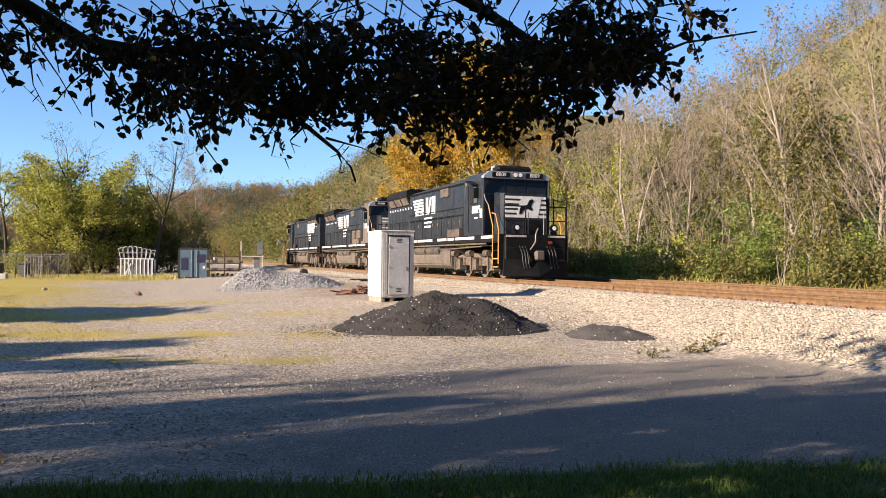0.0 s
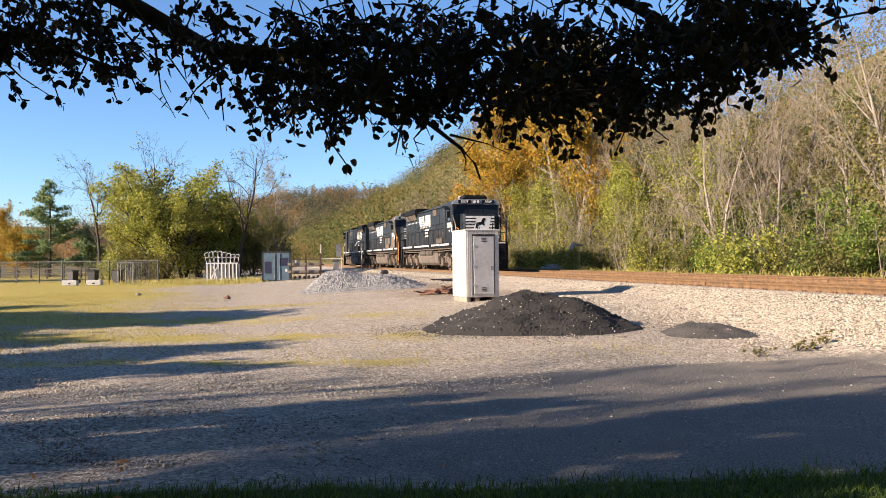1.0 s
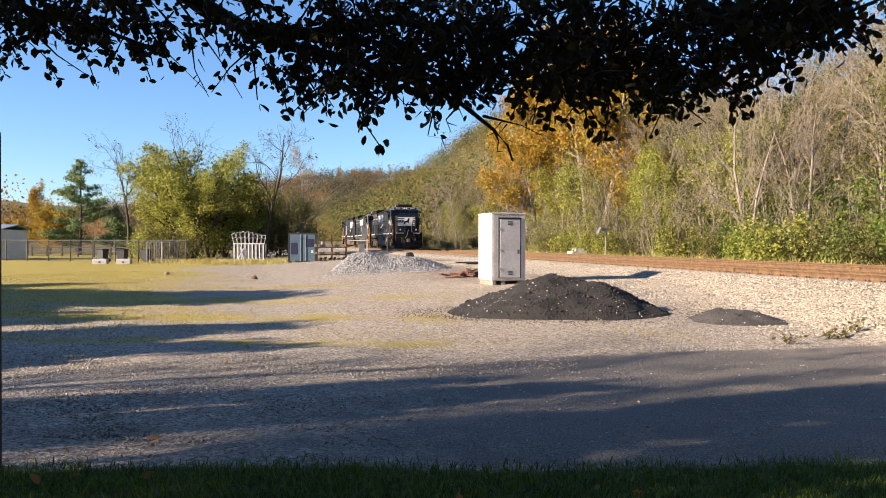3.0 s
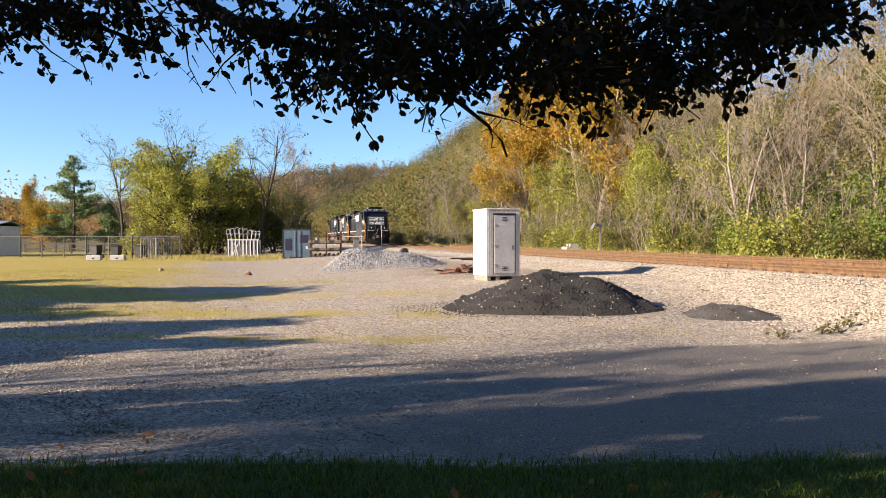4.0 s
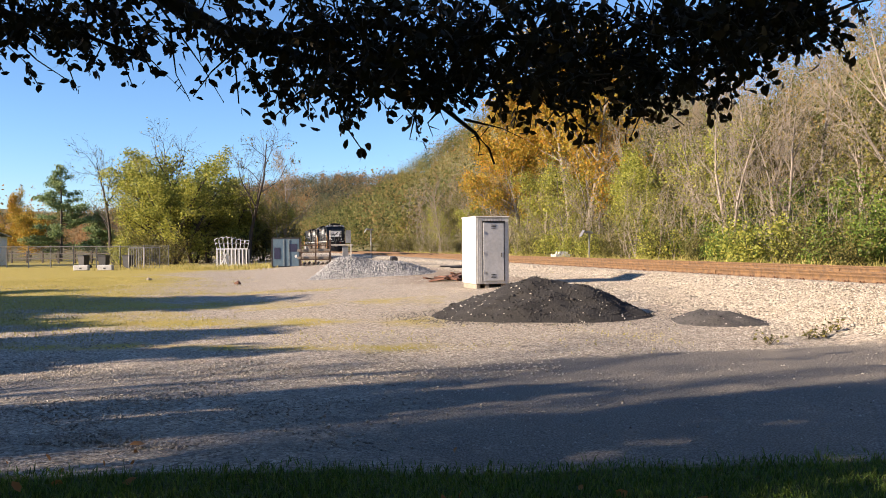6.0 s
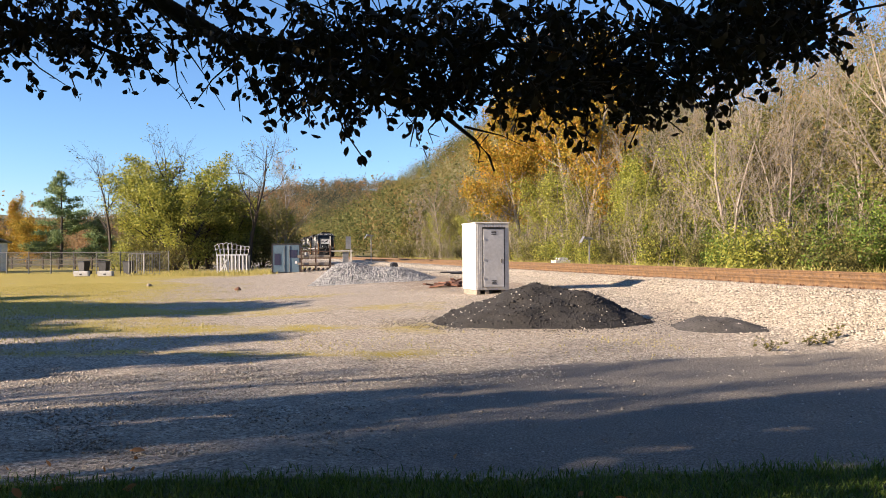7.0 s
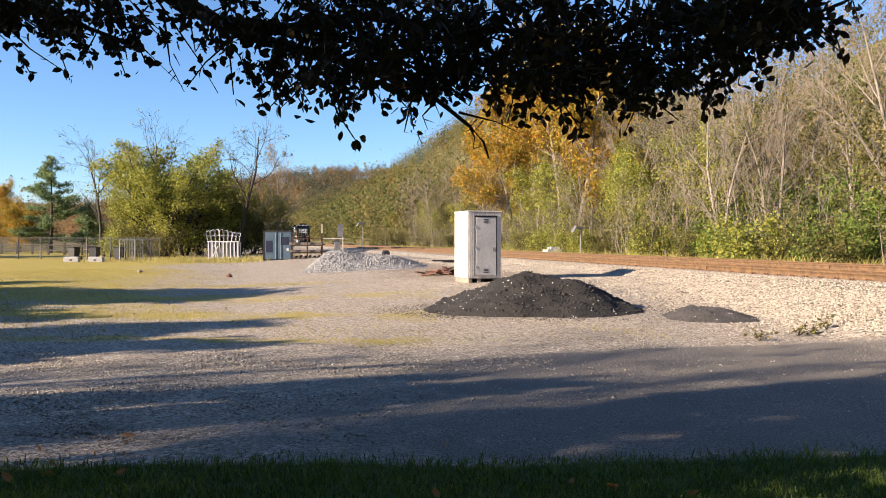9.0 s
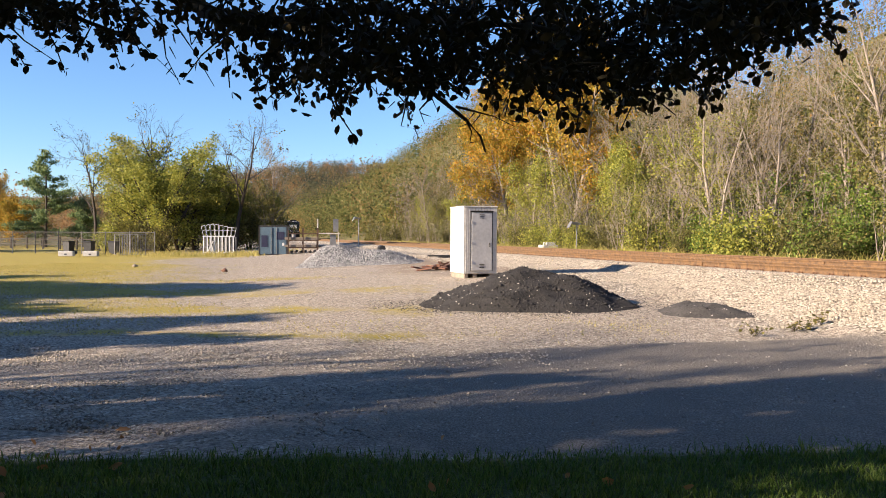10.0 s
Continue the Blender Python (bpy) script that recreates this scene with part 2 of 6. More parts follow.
M = dict(
    ground=ground_material(),
    rail=material("rusty_rail", (0.165, 0.092, 0.038), (0.075, 0.043, 0.023), 6, 0.8, 0.0, 0.3, 60),
    railtop=material("worn_rail_head", (0.33, 0.27, 0.22), (0.22, 0.15, 0.11), 8, 0.35, 0.7),
    tie=material("weathered_tie", (0.075, 0.055, 0.042), (0.14, 0.11, 0.085), 9, 0.9, 0, 0.5, 60, objvar=0.5),
    plate=material("rusty_steel", (0.14, 0.065, 0.032), (0.07, 0.035, 0.02), 20, 0.85, 0.2, 0.3, 80),
    black=material("black_engine_paint", (0.013, 0.017, 0.023), (0.026, 0.028, 0.032), 1.2, 0.32, 0, 0.12, 14, fine=0.4, spec=0.32),
    blackdull=material("sooty_black_steel", (0.005, 0.005, 0.0055), (0.010, 0.0095, 0.009), 2.5, 0.6, 0, 0.2, 30, spec=0.15),
    under=material("dusty_running_gear", (0.035, 0.028, 0.022), (0.15, 0.112, 0.080), 7.0, 0.85, 0, 0.4, 30),
    tankdark=material("grimy_tank_steel", (0.030, 0.025, 0.021), (0.085, 0.066, 0.049), 2.2, 0.7, 0, 0.2, 20),
    tank=material("dusty_tank_steel", (0.12, 0.095, 0.073), (0.055, 0.046, 0.038), 1.8, 0.75, 0, 0.2, 20),
    white=material("white_paint", (0.68, 0.67, 0.64), (0.55, 0.54, 0.51), 2.0, 0.5, 0, 0.05, 30, fine=0.1),
    # Sunlight on the engine's visor is put into this grey.
    cabgrey=material("sunlit_grey_band", (0.24, 0.27, 0.31), (0.18, 0.205, 0.24), 2.0, 0.45),
    glass=material("dark_window_glass", (0.010, 0.012, 0.015), (0.016, 0.018, 0.022), 2.0, 0.06, fine=0.0, spec=0.2),
    yellow=material("yellow_handrail_paint", (0.44, 0.21, 0.045), (0.30, 0.14, 0.03), 5, 0.6),
    # Lighter bluish pane colour stands in for the sky's reflection.
    dimglass=material("sky_tinted_side_glass", (0.07, 0.09, 0.115), (0.05, 0.065, 0.085), 2.0, 0.12, fine=0.1),
    roadwhite=material("road_worn_white", (0.50, 0.49, 0.46), (0.30, 0.285, 0.255), 4.0, 0.6, 0, 0.05, 30, fine=0.3),
    lens=material("lamp_glass", (0.75, 0.76, 0.78), (0.6, 0.6, 0.62), 9, 0.15),
    red=material("red_hose_fitting", (0.28, 0.03, 0.02), None, 6, 0.5),
    casewhite=material("weathered_white_steel", (0.60, 0.58, 0.53), (0.48, 0.46, 0.42), 1.8, 0.55, 0, 0.12, 12, fine=0.10),
    casegrime=material("grime_streak", (0.34, 0.31, 0.27), (0.50, 0.47, 0.42), 9, 0.8),
    # Greyer copy of the white steel, with the front's shade put into the colour.
    casegrey=material("shade_grey_door", (0.50, 0.50, 0.495), (0.40, 0.40, 0.395), 1.6, 0.55, 0, 0.12, 14, fine=0.10),
    darkmetal=material("dark_metal", (0.035, 0.035, 0.036), (0.06, 0.055, 0.05), 6, 0.5, 0.4),
    wood=material("weathered_timber", (0.28, 0.235, 0.18), (0.19, 0.155, 0.12), 5, 0.85, 0, 0.4, 40),
    # Paler copy of the timber; the stand's sunlit look is in the colour.
    palewood=material("sunlit_tone_timber", (0.50, 0.46, 0.40), (0.36, 0.33, 0.28), 5, 0.85, 0, 0.4, 40),
    darkrust=material("dark_rusted_steel", (0.055, 0.034, 0.024), (0.10, 0.055, 0.034), 6, 0.9, 0, 0.4, 40),
    postwood=material("dark_stained_post", (0.045, 0.030, 0.022), (0.03, 0.02, 0.015), 5, 0.75, 0, 0.4, 40),
    coal=material("asphalt_millings", (0.015, 0.014, 0.013), (0.030, 0.027, 0.024), 3.5, 0.9, 0, 0.9, 28, fine=0.4),
    dustheap=material("dusty_millings", (0.075, 0.068, 0.060), (0.045, 0.041, 0.037), 3.5, 0.9, 0, 0.9, 28, fine=0.4),
    coallump=material("millings_lump", (0.010, 0.010, 0.010), (0.036, 0.032, 0.029), 3, 0.85, island=0.8),
    paleflint=material("pale_pebble", (0.55, 0.50, 0.44), (0.35, 0.31, 0.27), 9, 0.85, island=0.8),
    greystone=material("grey_crushed_stone", (0.29, 0.287, 0.28), (0.10, 0.10, 0.10), 5, 0.85, 0, 0.3, 50, island=0.85),
    tanstone=material("tan_ballast_stone", (0.47, 0.415, 0.33), (0.19, 0.158, 0.122), 5, 0.88, 0, 0.3, 50, island=0.85),
    mixstone=material("mixed_gravel_stone", (0.48, 0.44, 0.38), (0.15, 0.128, 0.10), 5, 0.88, 0, 0.3, 50, island=0.85),
    container=material("blue_grey_container_paint", (0.095, 0.15, 0.19), (0.07, 0.115, 0.15), 1.5, 0.6, 0, 0.15, 20, fine=0.2),
    containerdark=material("dark_blue_patch", (0.018, 0.02, 0.055), None, 3, 0.6),
    concrete=material("pale_concrete", (0.48, 0.47, 0.45), (0.36, 0.35, 0.33), 4, 0.9, 0, 0.3, 40),
    bin=material("black_plastic", (0.018, 0.018, 0.02), (0.03, 0.03, 0.032), 4, 0.5),
    galv=material("galvanised_wire", (0.24, 0.24, 0.235), (0.17, 0.17, 0.165), 6, 0.5, 0.5),
    fencewire=material("dull_fence_wire", (0.11, 0.11, 0.105), (0.075, 0.072, 0.068), 6, 0.7, 0.2),
    roof=material("grey_blue_roof_metal", (0.24, 0.27, 0.32), (0.19, 0.22, 0.27), 2, 0.5),
    siding=material("pale_siding", (0.74, 0.75, 0.76), (0.64, 0.65, 0.66), 1.2, 0.7),
    rust=material("rusty_scrap", (0.16, 0.07, 0.04), (0.09, 0.045, 0.03), 6, 0.9, 0, 0.4, 40),
    bark=material("dark_bark", (0.065, 0.052, 0.040), (0.035, 0.028, 0.022), 8, 0.95, 0, 0.7, 30),
    palebark=material("pale_grey_bark", (0.30, 0.255, 0.205), (0.15, 0.122, 0.095), 2.0, 0.95, 0, 0.4, 20, objvar=0.4),
    # Near-black colours put the crown's own shade into these broad leaves.
    shadeleaf=leaf_ramp("shade_darkened_leaf", [(0.0, (0.026, 0.024, 0.010)), (0.5, (0.042, 0.034, 0.014)), (1.0, (0.075, 0.045, 0.020))], 1.5, 0.55, 0.16),
    leafgreen=leaf_ramp("yellow_green_leaf", [(0.15, (0.095, 0.120, 0.022)), (0.5, (0.27, 0.285, 0.050)), (0.85, (0.47, 0.42, 0.085))]),
    leaffresh=leaf_ramp("fresh_green_leaf", [(0.15, (0.050, 0.085, 0.016)), (0.5, (0.135, 0.205, 0.035)), (0.85, (0.27, 0.31, 0.06))]),
    leafolive=leaf_ramp("olive_leaf", [(0.15, (0.051, 0.056, 0.017)), (0.5, (0.132, 0.128, 0.034)), (0.85, (0.272, 0.221, 0.064))]),
    leafyellow=leaf_ramp("golden_leaf", [(0.12, (0.10, 0.11, 0.020)), (0.38, (0.31, 0.235, 0.030)), (0.65, (0.44, 0.255, 0.032)), (0.92, (0.40, 0.145, 0.020))]),
    leafrust=leaf_ramp("rust_brown_leaf", [(0.15, (0.10, 0.085, 0.035)), (0.5, (0.215, 0.165, 0.062)), (0.85, (0.34, 0.225, 0.065))]),
    needle=leaf_ramp("conifer_needles", [(0.15, (0.075, 0.12, 0.055)), (0.5, (0.17, 0.235, 0.095)), (0.85, (0.28, 0.33, 0.13))]),
    hillleaf=leaf_ramp("hillside_woods", [(0.1, (0.035, 0.044, 0.018)), (0.35, (0.105, 0.125, 0.034)), (0.55, (0.180, 0.165, 0.052)), (0.75, (0.235, 0.165, 0.066)), (0.95, (0.270, 0.150, 0.045))], 0.02, 0.7, 0.48, 0.12),
    # Distance haze is put into these greyer, bluer leaf colours.
    farleaf=leaf_ramp("hazed_distant_woods", [(0.1, (0.046, 0.056, 0.046)), (0.38, (0.105, 0.115, 0.062)), (0.62, (0.20, 0.150, 0.078)), (0.95, (0.31, 0.165, 0.068))], 0.01, 0.8, 0.48, 0.15),
    grass=leaf_ramp("lawn_blade", [(0.15, (0.035, 0.068, 0.012)), (0.5, (0.10, 0.175, 0.028)), (0.9, (0.22, 0.27, 0.06))], 1.0, 0.5, 0.3),
    drygrass=leaf_ramp("dry_grass_blade", [(0.15, (0.17, 0.17, 0.041)), (0.5, (0.36, 0.31, 0.088)), (0.9, (0.50, 0.40, 0.16))], 0.6, 0.7, 0.3),
    deadleaf=leaf_ramp("fallen_leaf", [(0.15, (0.20, 0.09, 0.03)), (0.5, (0.38, 0.17, 0.05)), (0.9, (0.5, 0.36, 0.2))], 3.0, 0.7, 0.2),
)


# ---- mesh helpers ----
def mesh_from(name, verts, faces, mat, smooth=False):
    me = bpy.data.meshes.new(name)
    v = np.asarray(verts, dtype=np.float32).reshape(-1, 3)
    f = np.asarray(faces, dtype=np.int32)
    me.vertices.add(len(v))
    me.vertices.foreach_set("co", v.ravel())
    k = f.shape[1]
    me.loops.add(f.size)
    me.loops.foreach_set("vertex_index", f.ravel())
    me.polygons.add(len(f))
    me.polygons.foreach_set("loop_start", np.arange(0, f.size, k, dtype=np.int32))
    me.polygons.foreach_set("loop_total", np.full(len(f), k, dtype=np.int32))
    me.update(calc_edges=True)
    me.validate()
    for p_mat in (mat if isinstance(mat, (list, tuple)) else [mat]):
        me.materials.append(p_mat)
    if smooth:
        me.polygons.foreach_set("use_smooth", np.ones(len(me.polygons), dtype=bool))
    return me


def thing(name, label, category, m=None, group="", kind=""):
    e = new(name)
    e.empty_display_size = 0.2
    if m is not None:
        e.matrix_world = m
    return tagged(e, label, category, group, kind)


def part(name, bm, mat, parent=None, label="", m=None, smooth=False):
    me = bpy.data.meshes.new(name)
    bm.to_mesh(me)
    bm.free()
    me.materials.append(mat)
    if smooth:
        me.polygons.foreach_set("use_smooth", np.ones(len(me.polygons), dtype=bool))
    ob = new(name, me)
    ob.parent = parent
    if m is not None:
        ob.matrix_basis = m
    if label:
        tagged(ob, label)
    return ob


def put(name, me, parent=None, m=None, label=""):
    ob = new(name, me)
    ob.parent = parent
    if m is not None:
        ob.matrix_basis = m
    if label:
        tagged(ob, label)
    return ob


def box(bm, x0, x1, y0, y1, z0, z1, bev=0.0, m=None):
    r = bmesh.ops.create_cube(bm, size=1.0)
    vs = r["verts"]
    for v in vs:
        v.co = Vector(((x0 + x1) / 2 + v.co.x * (x1 - x0), (y0 + y1) / 2 + v.co.y * (y1 - y0), (z0 + z1) / 2 + v.co.z * (z1 - z0)))
    if m is not None:
        bmesh.ops.transform(bm, matrix=m, verts=vs)
    if bev:
        es = {e for v in vs for e in v.link_edges}
        bmesh.ops.bevel(bm, geom=list(es), offset=bev, segments=1, affect="EDGES", profile=0.5)
    return bm


def B(x0, x1, y0, y1, z0, z1, bev=0.0, m=None):
    return box(bmesh.new(), x0, x1, y0, y1, z0, z1, bev, m)


def cyl(bm, p0, p1, r0, r1=None, seg=8):
    p0, p1 = Vector(p0), Vector(p1)
    ax = p1 - p0
    m = Matrix.Translation((p0 + p1) / 2) @ ax.to_track_quat("Z", "Y").to_matrix().to_4x4()
    bmesh.ops.create_cone(bm, cap_ends=True, segments=seg, radius1=r0, radius2=r0 if r1 is None else r1, depth=ax.length, matrix=m)
    return bm


def rod(bm, pts, r, seg=6):
    for a, b_ in zip(pts[:-1], pts[1:]):
        cyl(bm, a, b_, r, seg=seg)
    return bm


def prism(bm, outline, x0, x1):
    """A solid of the (y, z) outline between x0 and x1."""
    a = [bm.verts.new((x0, y, z)) for y, z in outline]
    b_ = [bm.verts.new((x1, y, z)) for y, z in outline]
    bm.faces.new(a[::-1])
    bm.faces.new(b_)
    for i in range(len(a)):
        j = (i + 1) % len(a)
        bm.faces.new((a[i], a[j], b_[j], b_[i]))
    bmesh.ops.recalc_face_normals(bm, faces=bm.faces)
    return bm


# ---- the ground, one sheet to the horizon ----
def spread(a, b_, step):
    return list(np.arange(a, b_, step))


def build_ground():
    grow = [24 * 1.13 ** k for k in range(1, 40)]
    qs = [-v for v in reversed([22 * 1.16 ** k for k in range(1, 33)])] + spread(-22, 26, 0.28) + [v + 2 for v in grow if v < 2700]
    ss = [-1500, -900, -500, -260, -140, -80, -50, -30, -18, -10, -5] + spread(-2, 42, 0.28) + spread(42, 100, 1.2) + [100 * 1.05 ** k for k in range(0, 72)]
    q, s = np.meshgrid(np.array(qs), np.array(ss))
    x, y = q * DY + s * DX, -q * DX + s * DY
    z = height(x, y)
    near = (s > -5) & (s < 60) & (q < 24)
    z = z + near * (0.012 * wavy(x, y, 2.4, 1) + 0.006 * wavy(x, y, 6.1, 2))
    nq, ns = len(qs), len(ss)
    idx = np.arange(nq * ns).reshape(ns, nq)
    faces = np.stack([idx[:-1, :-1], idx[:-1, 1:], idx[1:, 1:], idx[1:, :-1]], -1).reshape(-1, 4)
    me = mesh_from("ground", np.stack([x, y, z], -1).reshape(-1, 3), faces, M["ground"], True)
    lawn_edge = 5.95 + 0.12 * x + 0.12 * wavy(x, y, 1.7, 3)
    lawn = sstep(lawn_edge - y, -0.25, 0.25)
    road_far = 11.2 + 0.36 * np.maximum(x + 1, 0) + 0.10 * wavy(x, y, 1.1, 5)
    road = sstep(road_far - y, -0.35, 0.35) * (1 - lawn) * (0.35 + 0.65 * sstep(x, -3.5, 1.5)) * (1 - sstep(q, 9.7, 10.3))
    bal = sstep(q + 0.5 * wavy(x, y, 0.7, 2), 8.6, 9.8) * (q < 21.5) * np.maximum(sstep(y - road_far, 0.2, 0.9), sstep(q, 9.7, 10.3))
    dry = (0.44 * sstep(-q, -2.5, 4.5) * sstep(y, 13, 17) * (1 - 0.5 * sstep(y, 38, 46) * sstep(q, -12, -4)) + (0.62 * np.exp(-((y - 12.9 - 0.05 * x) / 0.55) ** 2) + 0.55 * np.exp(-((y - 16.2) / 0.9) ** 2) + 0.48 * np.exp(-((y - 20.5) / 1.2) ** 2)) * sstep(-x, -2.0, 2.5)
           + 0.5 * np.exp(-((x + 7.5) / 3.0) ** 2 - ((y - 26) / 1.0) ** 2) + 0.45 * sstep(-q, 2, 7) * sstep(s, 22, 26)
           + 0.6 * np.exp(-((x + 21.5) / 6) ** 2 - ((y - 56) / 6) ** 2))
    dirt = 0.30 * np.exp(-((y - 27) / 9) ** 2) * sstep(q, -3, 4) + 0.5 * sstep(q, 4, 7) * sstep(y, 21, 30) * (q < 12) + 0.25 * np.exp(-((y - 14.6) / 0.8) ** 2)
    woods = sstep(q, 21.6, 23.2) + sstep(s, 130, 200) + sstep(-q, 24, 34)
    for key, val in (("lawn", lawn), ("asphalt", road), ("ballast", bal), ("dry", dry * (1 - road) * (1 - bal)), ("dirt", dirt), ("woods", woods)):
        me.attributes.new(key, "FLOAT", "POINT").data.foreach_set("value", np.clip(val, 0, 1).astype(np.float32).ravel())
    tagged(new("ground", me), "gravel yard with dry grass, dusty asphalt lane and wooded hills", "ground", kind="structure")


build_ground()


# ---- two railway tracks ----
RAIL_PROFILE = [(-0.076, 0), (0.076, 0), (0.076, 0.012), (0.012, 0.032), (0.009, 0.135), (0.036, 0.148), (0.0375, 0.178), (0.028, 0.186),
                (-0.028, 0.186), (-0.0375, 0.178), (-0.036, 0.148), (-0.009, 0.135), (-0.012, 0.032), (-0.076, 0.012)]


def rail_mesh(length0, length1):
    n = len(RAIL_PROFILE)
    cuts = np.linspace(length0, length1, 41)
    verts = [(px_, yy, pz - 0.186) for yy in cuts for px_, pz in RAIL_PROFILE]
    faces = []
    for k in range(len(cuts) - 1):
        for i in range(n):
            j = (i + 1) % n
            faces.append((k * n + i, k * n + j, (k + 1) * n + j, (k + 1) * n + i))
    me = mesh_from("rail", verts, faces, [M["rail"], M["railtop"]])
    for p_ in me.polygons:
        if p_.normal.z > 0.8 and p_.center.z > -0.01:
            p_.material_index = 1
    return me


def build_track(q, label, n_ties):
    tr = thing("railway_track", label, "railway track", Matrix.Translation(W(0, q, RAIL_Z)) @ pose(0, 0, 0, 0, 0, TRACK_TURN), "railway tracks")
    me = rail_mesh(-60, 620)
    for side in (-1, 1):
        put("rail", me, tr, pose(side * 0.755, 0, 0))
    # joint bars where two lengths of rail meet
    bar = B(-0.052, 0.052, -0.32, 0.32, -0.155, -0.05, 0.006)
    jm = bpy.data.meshes.new("joint_bar")
    bar.to_mesh(jm)
    bar.free()
    jm.materials.append(M["rail"])
    for side, y in ((-1, 21.4), (1, 14.2)):
        put("joint_bar", jm, tr, pose(side * 0.755, y, 0))
    tb = B(-1.3, 1.3, -0.115, 0.115, -0.38, -0.2, 0.015)
    tm = bpy.data.meshes.new("tie")
    tb.to_mesh(tm)
    tb.free()
    tm.materials.append(M["tie"])
    pb = bmesh.new()
    for c in (0.0,):
        box(pb, c - 0.17, c + 0.17, -0.09, 0.09, -0.2, -0.184, 0.003)
        for dx in (-0.105, 0.105):
            for dy in (-0.05, 0.06):
                box(pb, c + dx - 0.012, c + dx + 0.012, dy - 0.012, dy + 0.012, -0.19, -0.14)
                box(pb, c + dx - 0.02, c + dx + 0.02, dy - 0.018, dy + 0.018, -0.145, -0.13)
    pm = bpy.data.meshes.new("tie_plate")
    pb.to_mesh(pm)
    pb.free()
    pm.materials.append(M["plate"])
    rnd = random.Random(int(q * 10))
    for i in range(n_ties):
        y = 4 + i * 0.508 + rnd.uniform(-0.02, 0.02)
        put("tie", tm, tr, pose(rnd.uniform(-0.05, 0.05), y, rnd.uniform(-0.004, 0.006), 0, 0, rnd.uniform(-1, 1)))
        if i < 90:
            for side in (-1, 1):
                put("tie_plate", pm, tr, pose(side * 0.755, y, 0))


build_track(Q_TRACK, "rusty steel rails spiked to weathered ties on tan ballast", 220)
build_track(Q_TRACK + TRACK_GAP, "second rusty railway track running beside the first", 90)


# ---- locomotives ----
def text_part(name, words, size, parent, m, mat, depth=0.004):
    cu = bpy.data.curves.new(name, "FONT")
    cu.body, cu.size, cu.extrude, cu.align_x, cu.align_y = words, size, depth, "CENTER", "CENTER"
    tmp = bpy.data.objects.new(name, cu)
    me = bpy.data.meshes.new_from_object(tmp)
    bpy.data.objects.remove(tmp)
    me.materials.clear()
    me.materials.append(mat)
    return put(name, me, parent, m)


WHEELS = []


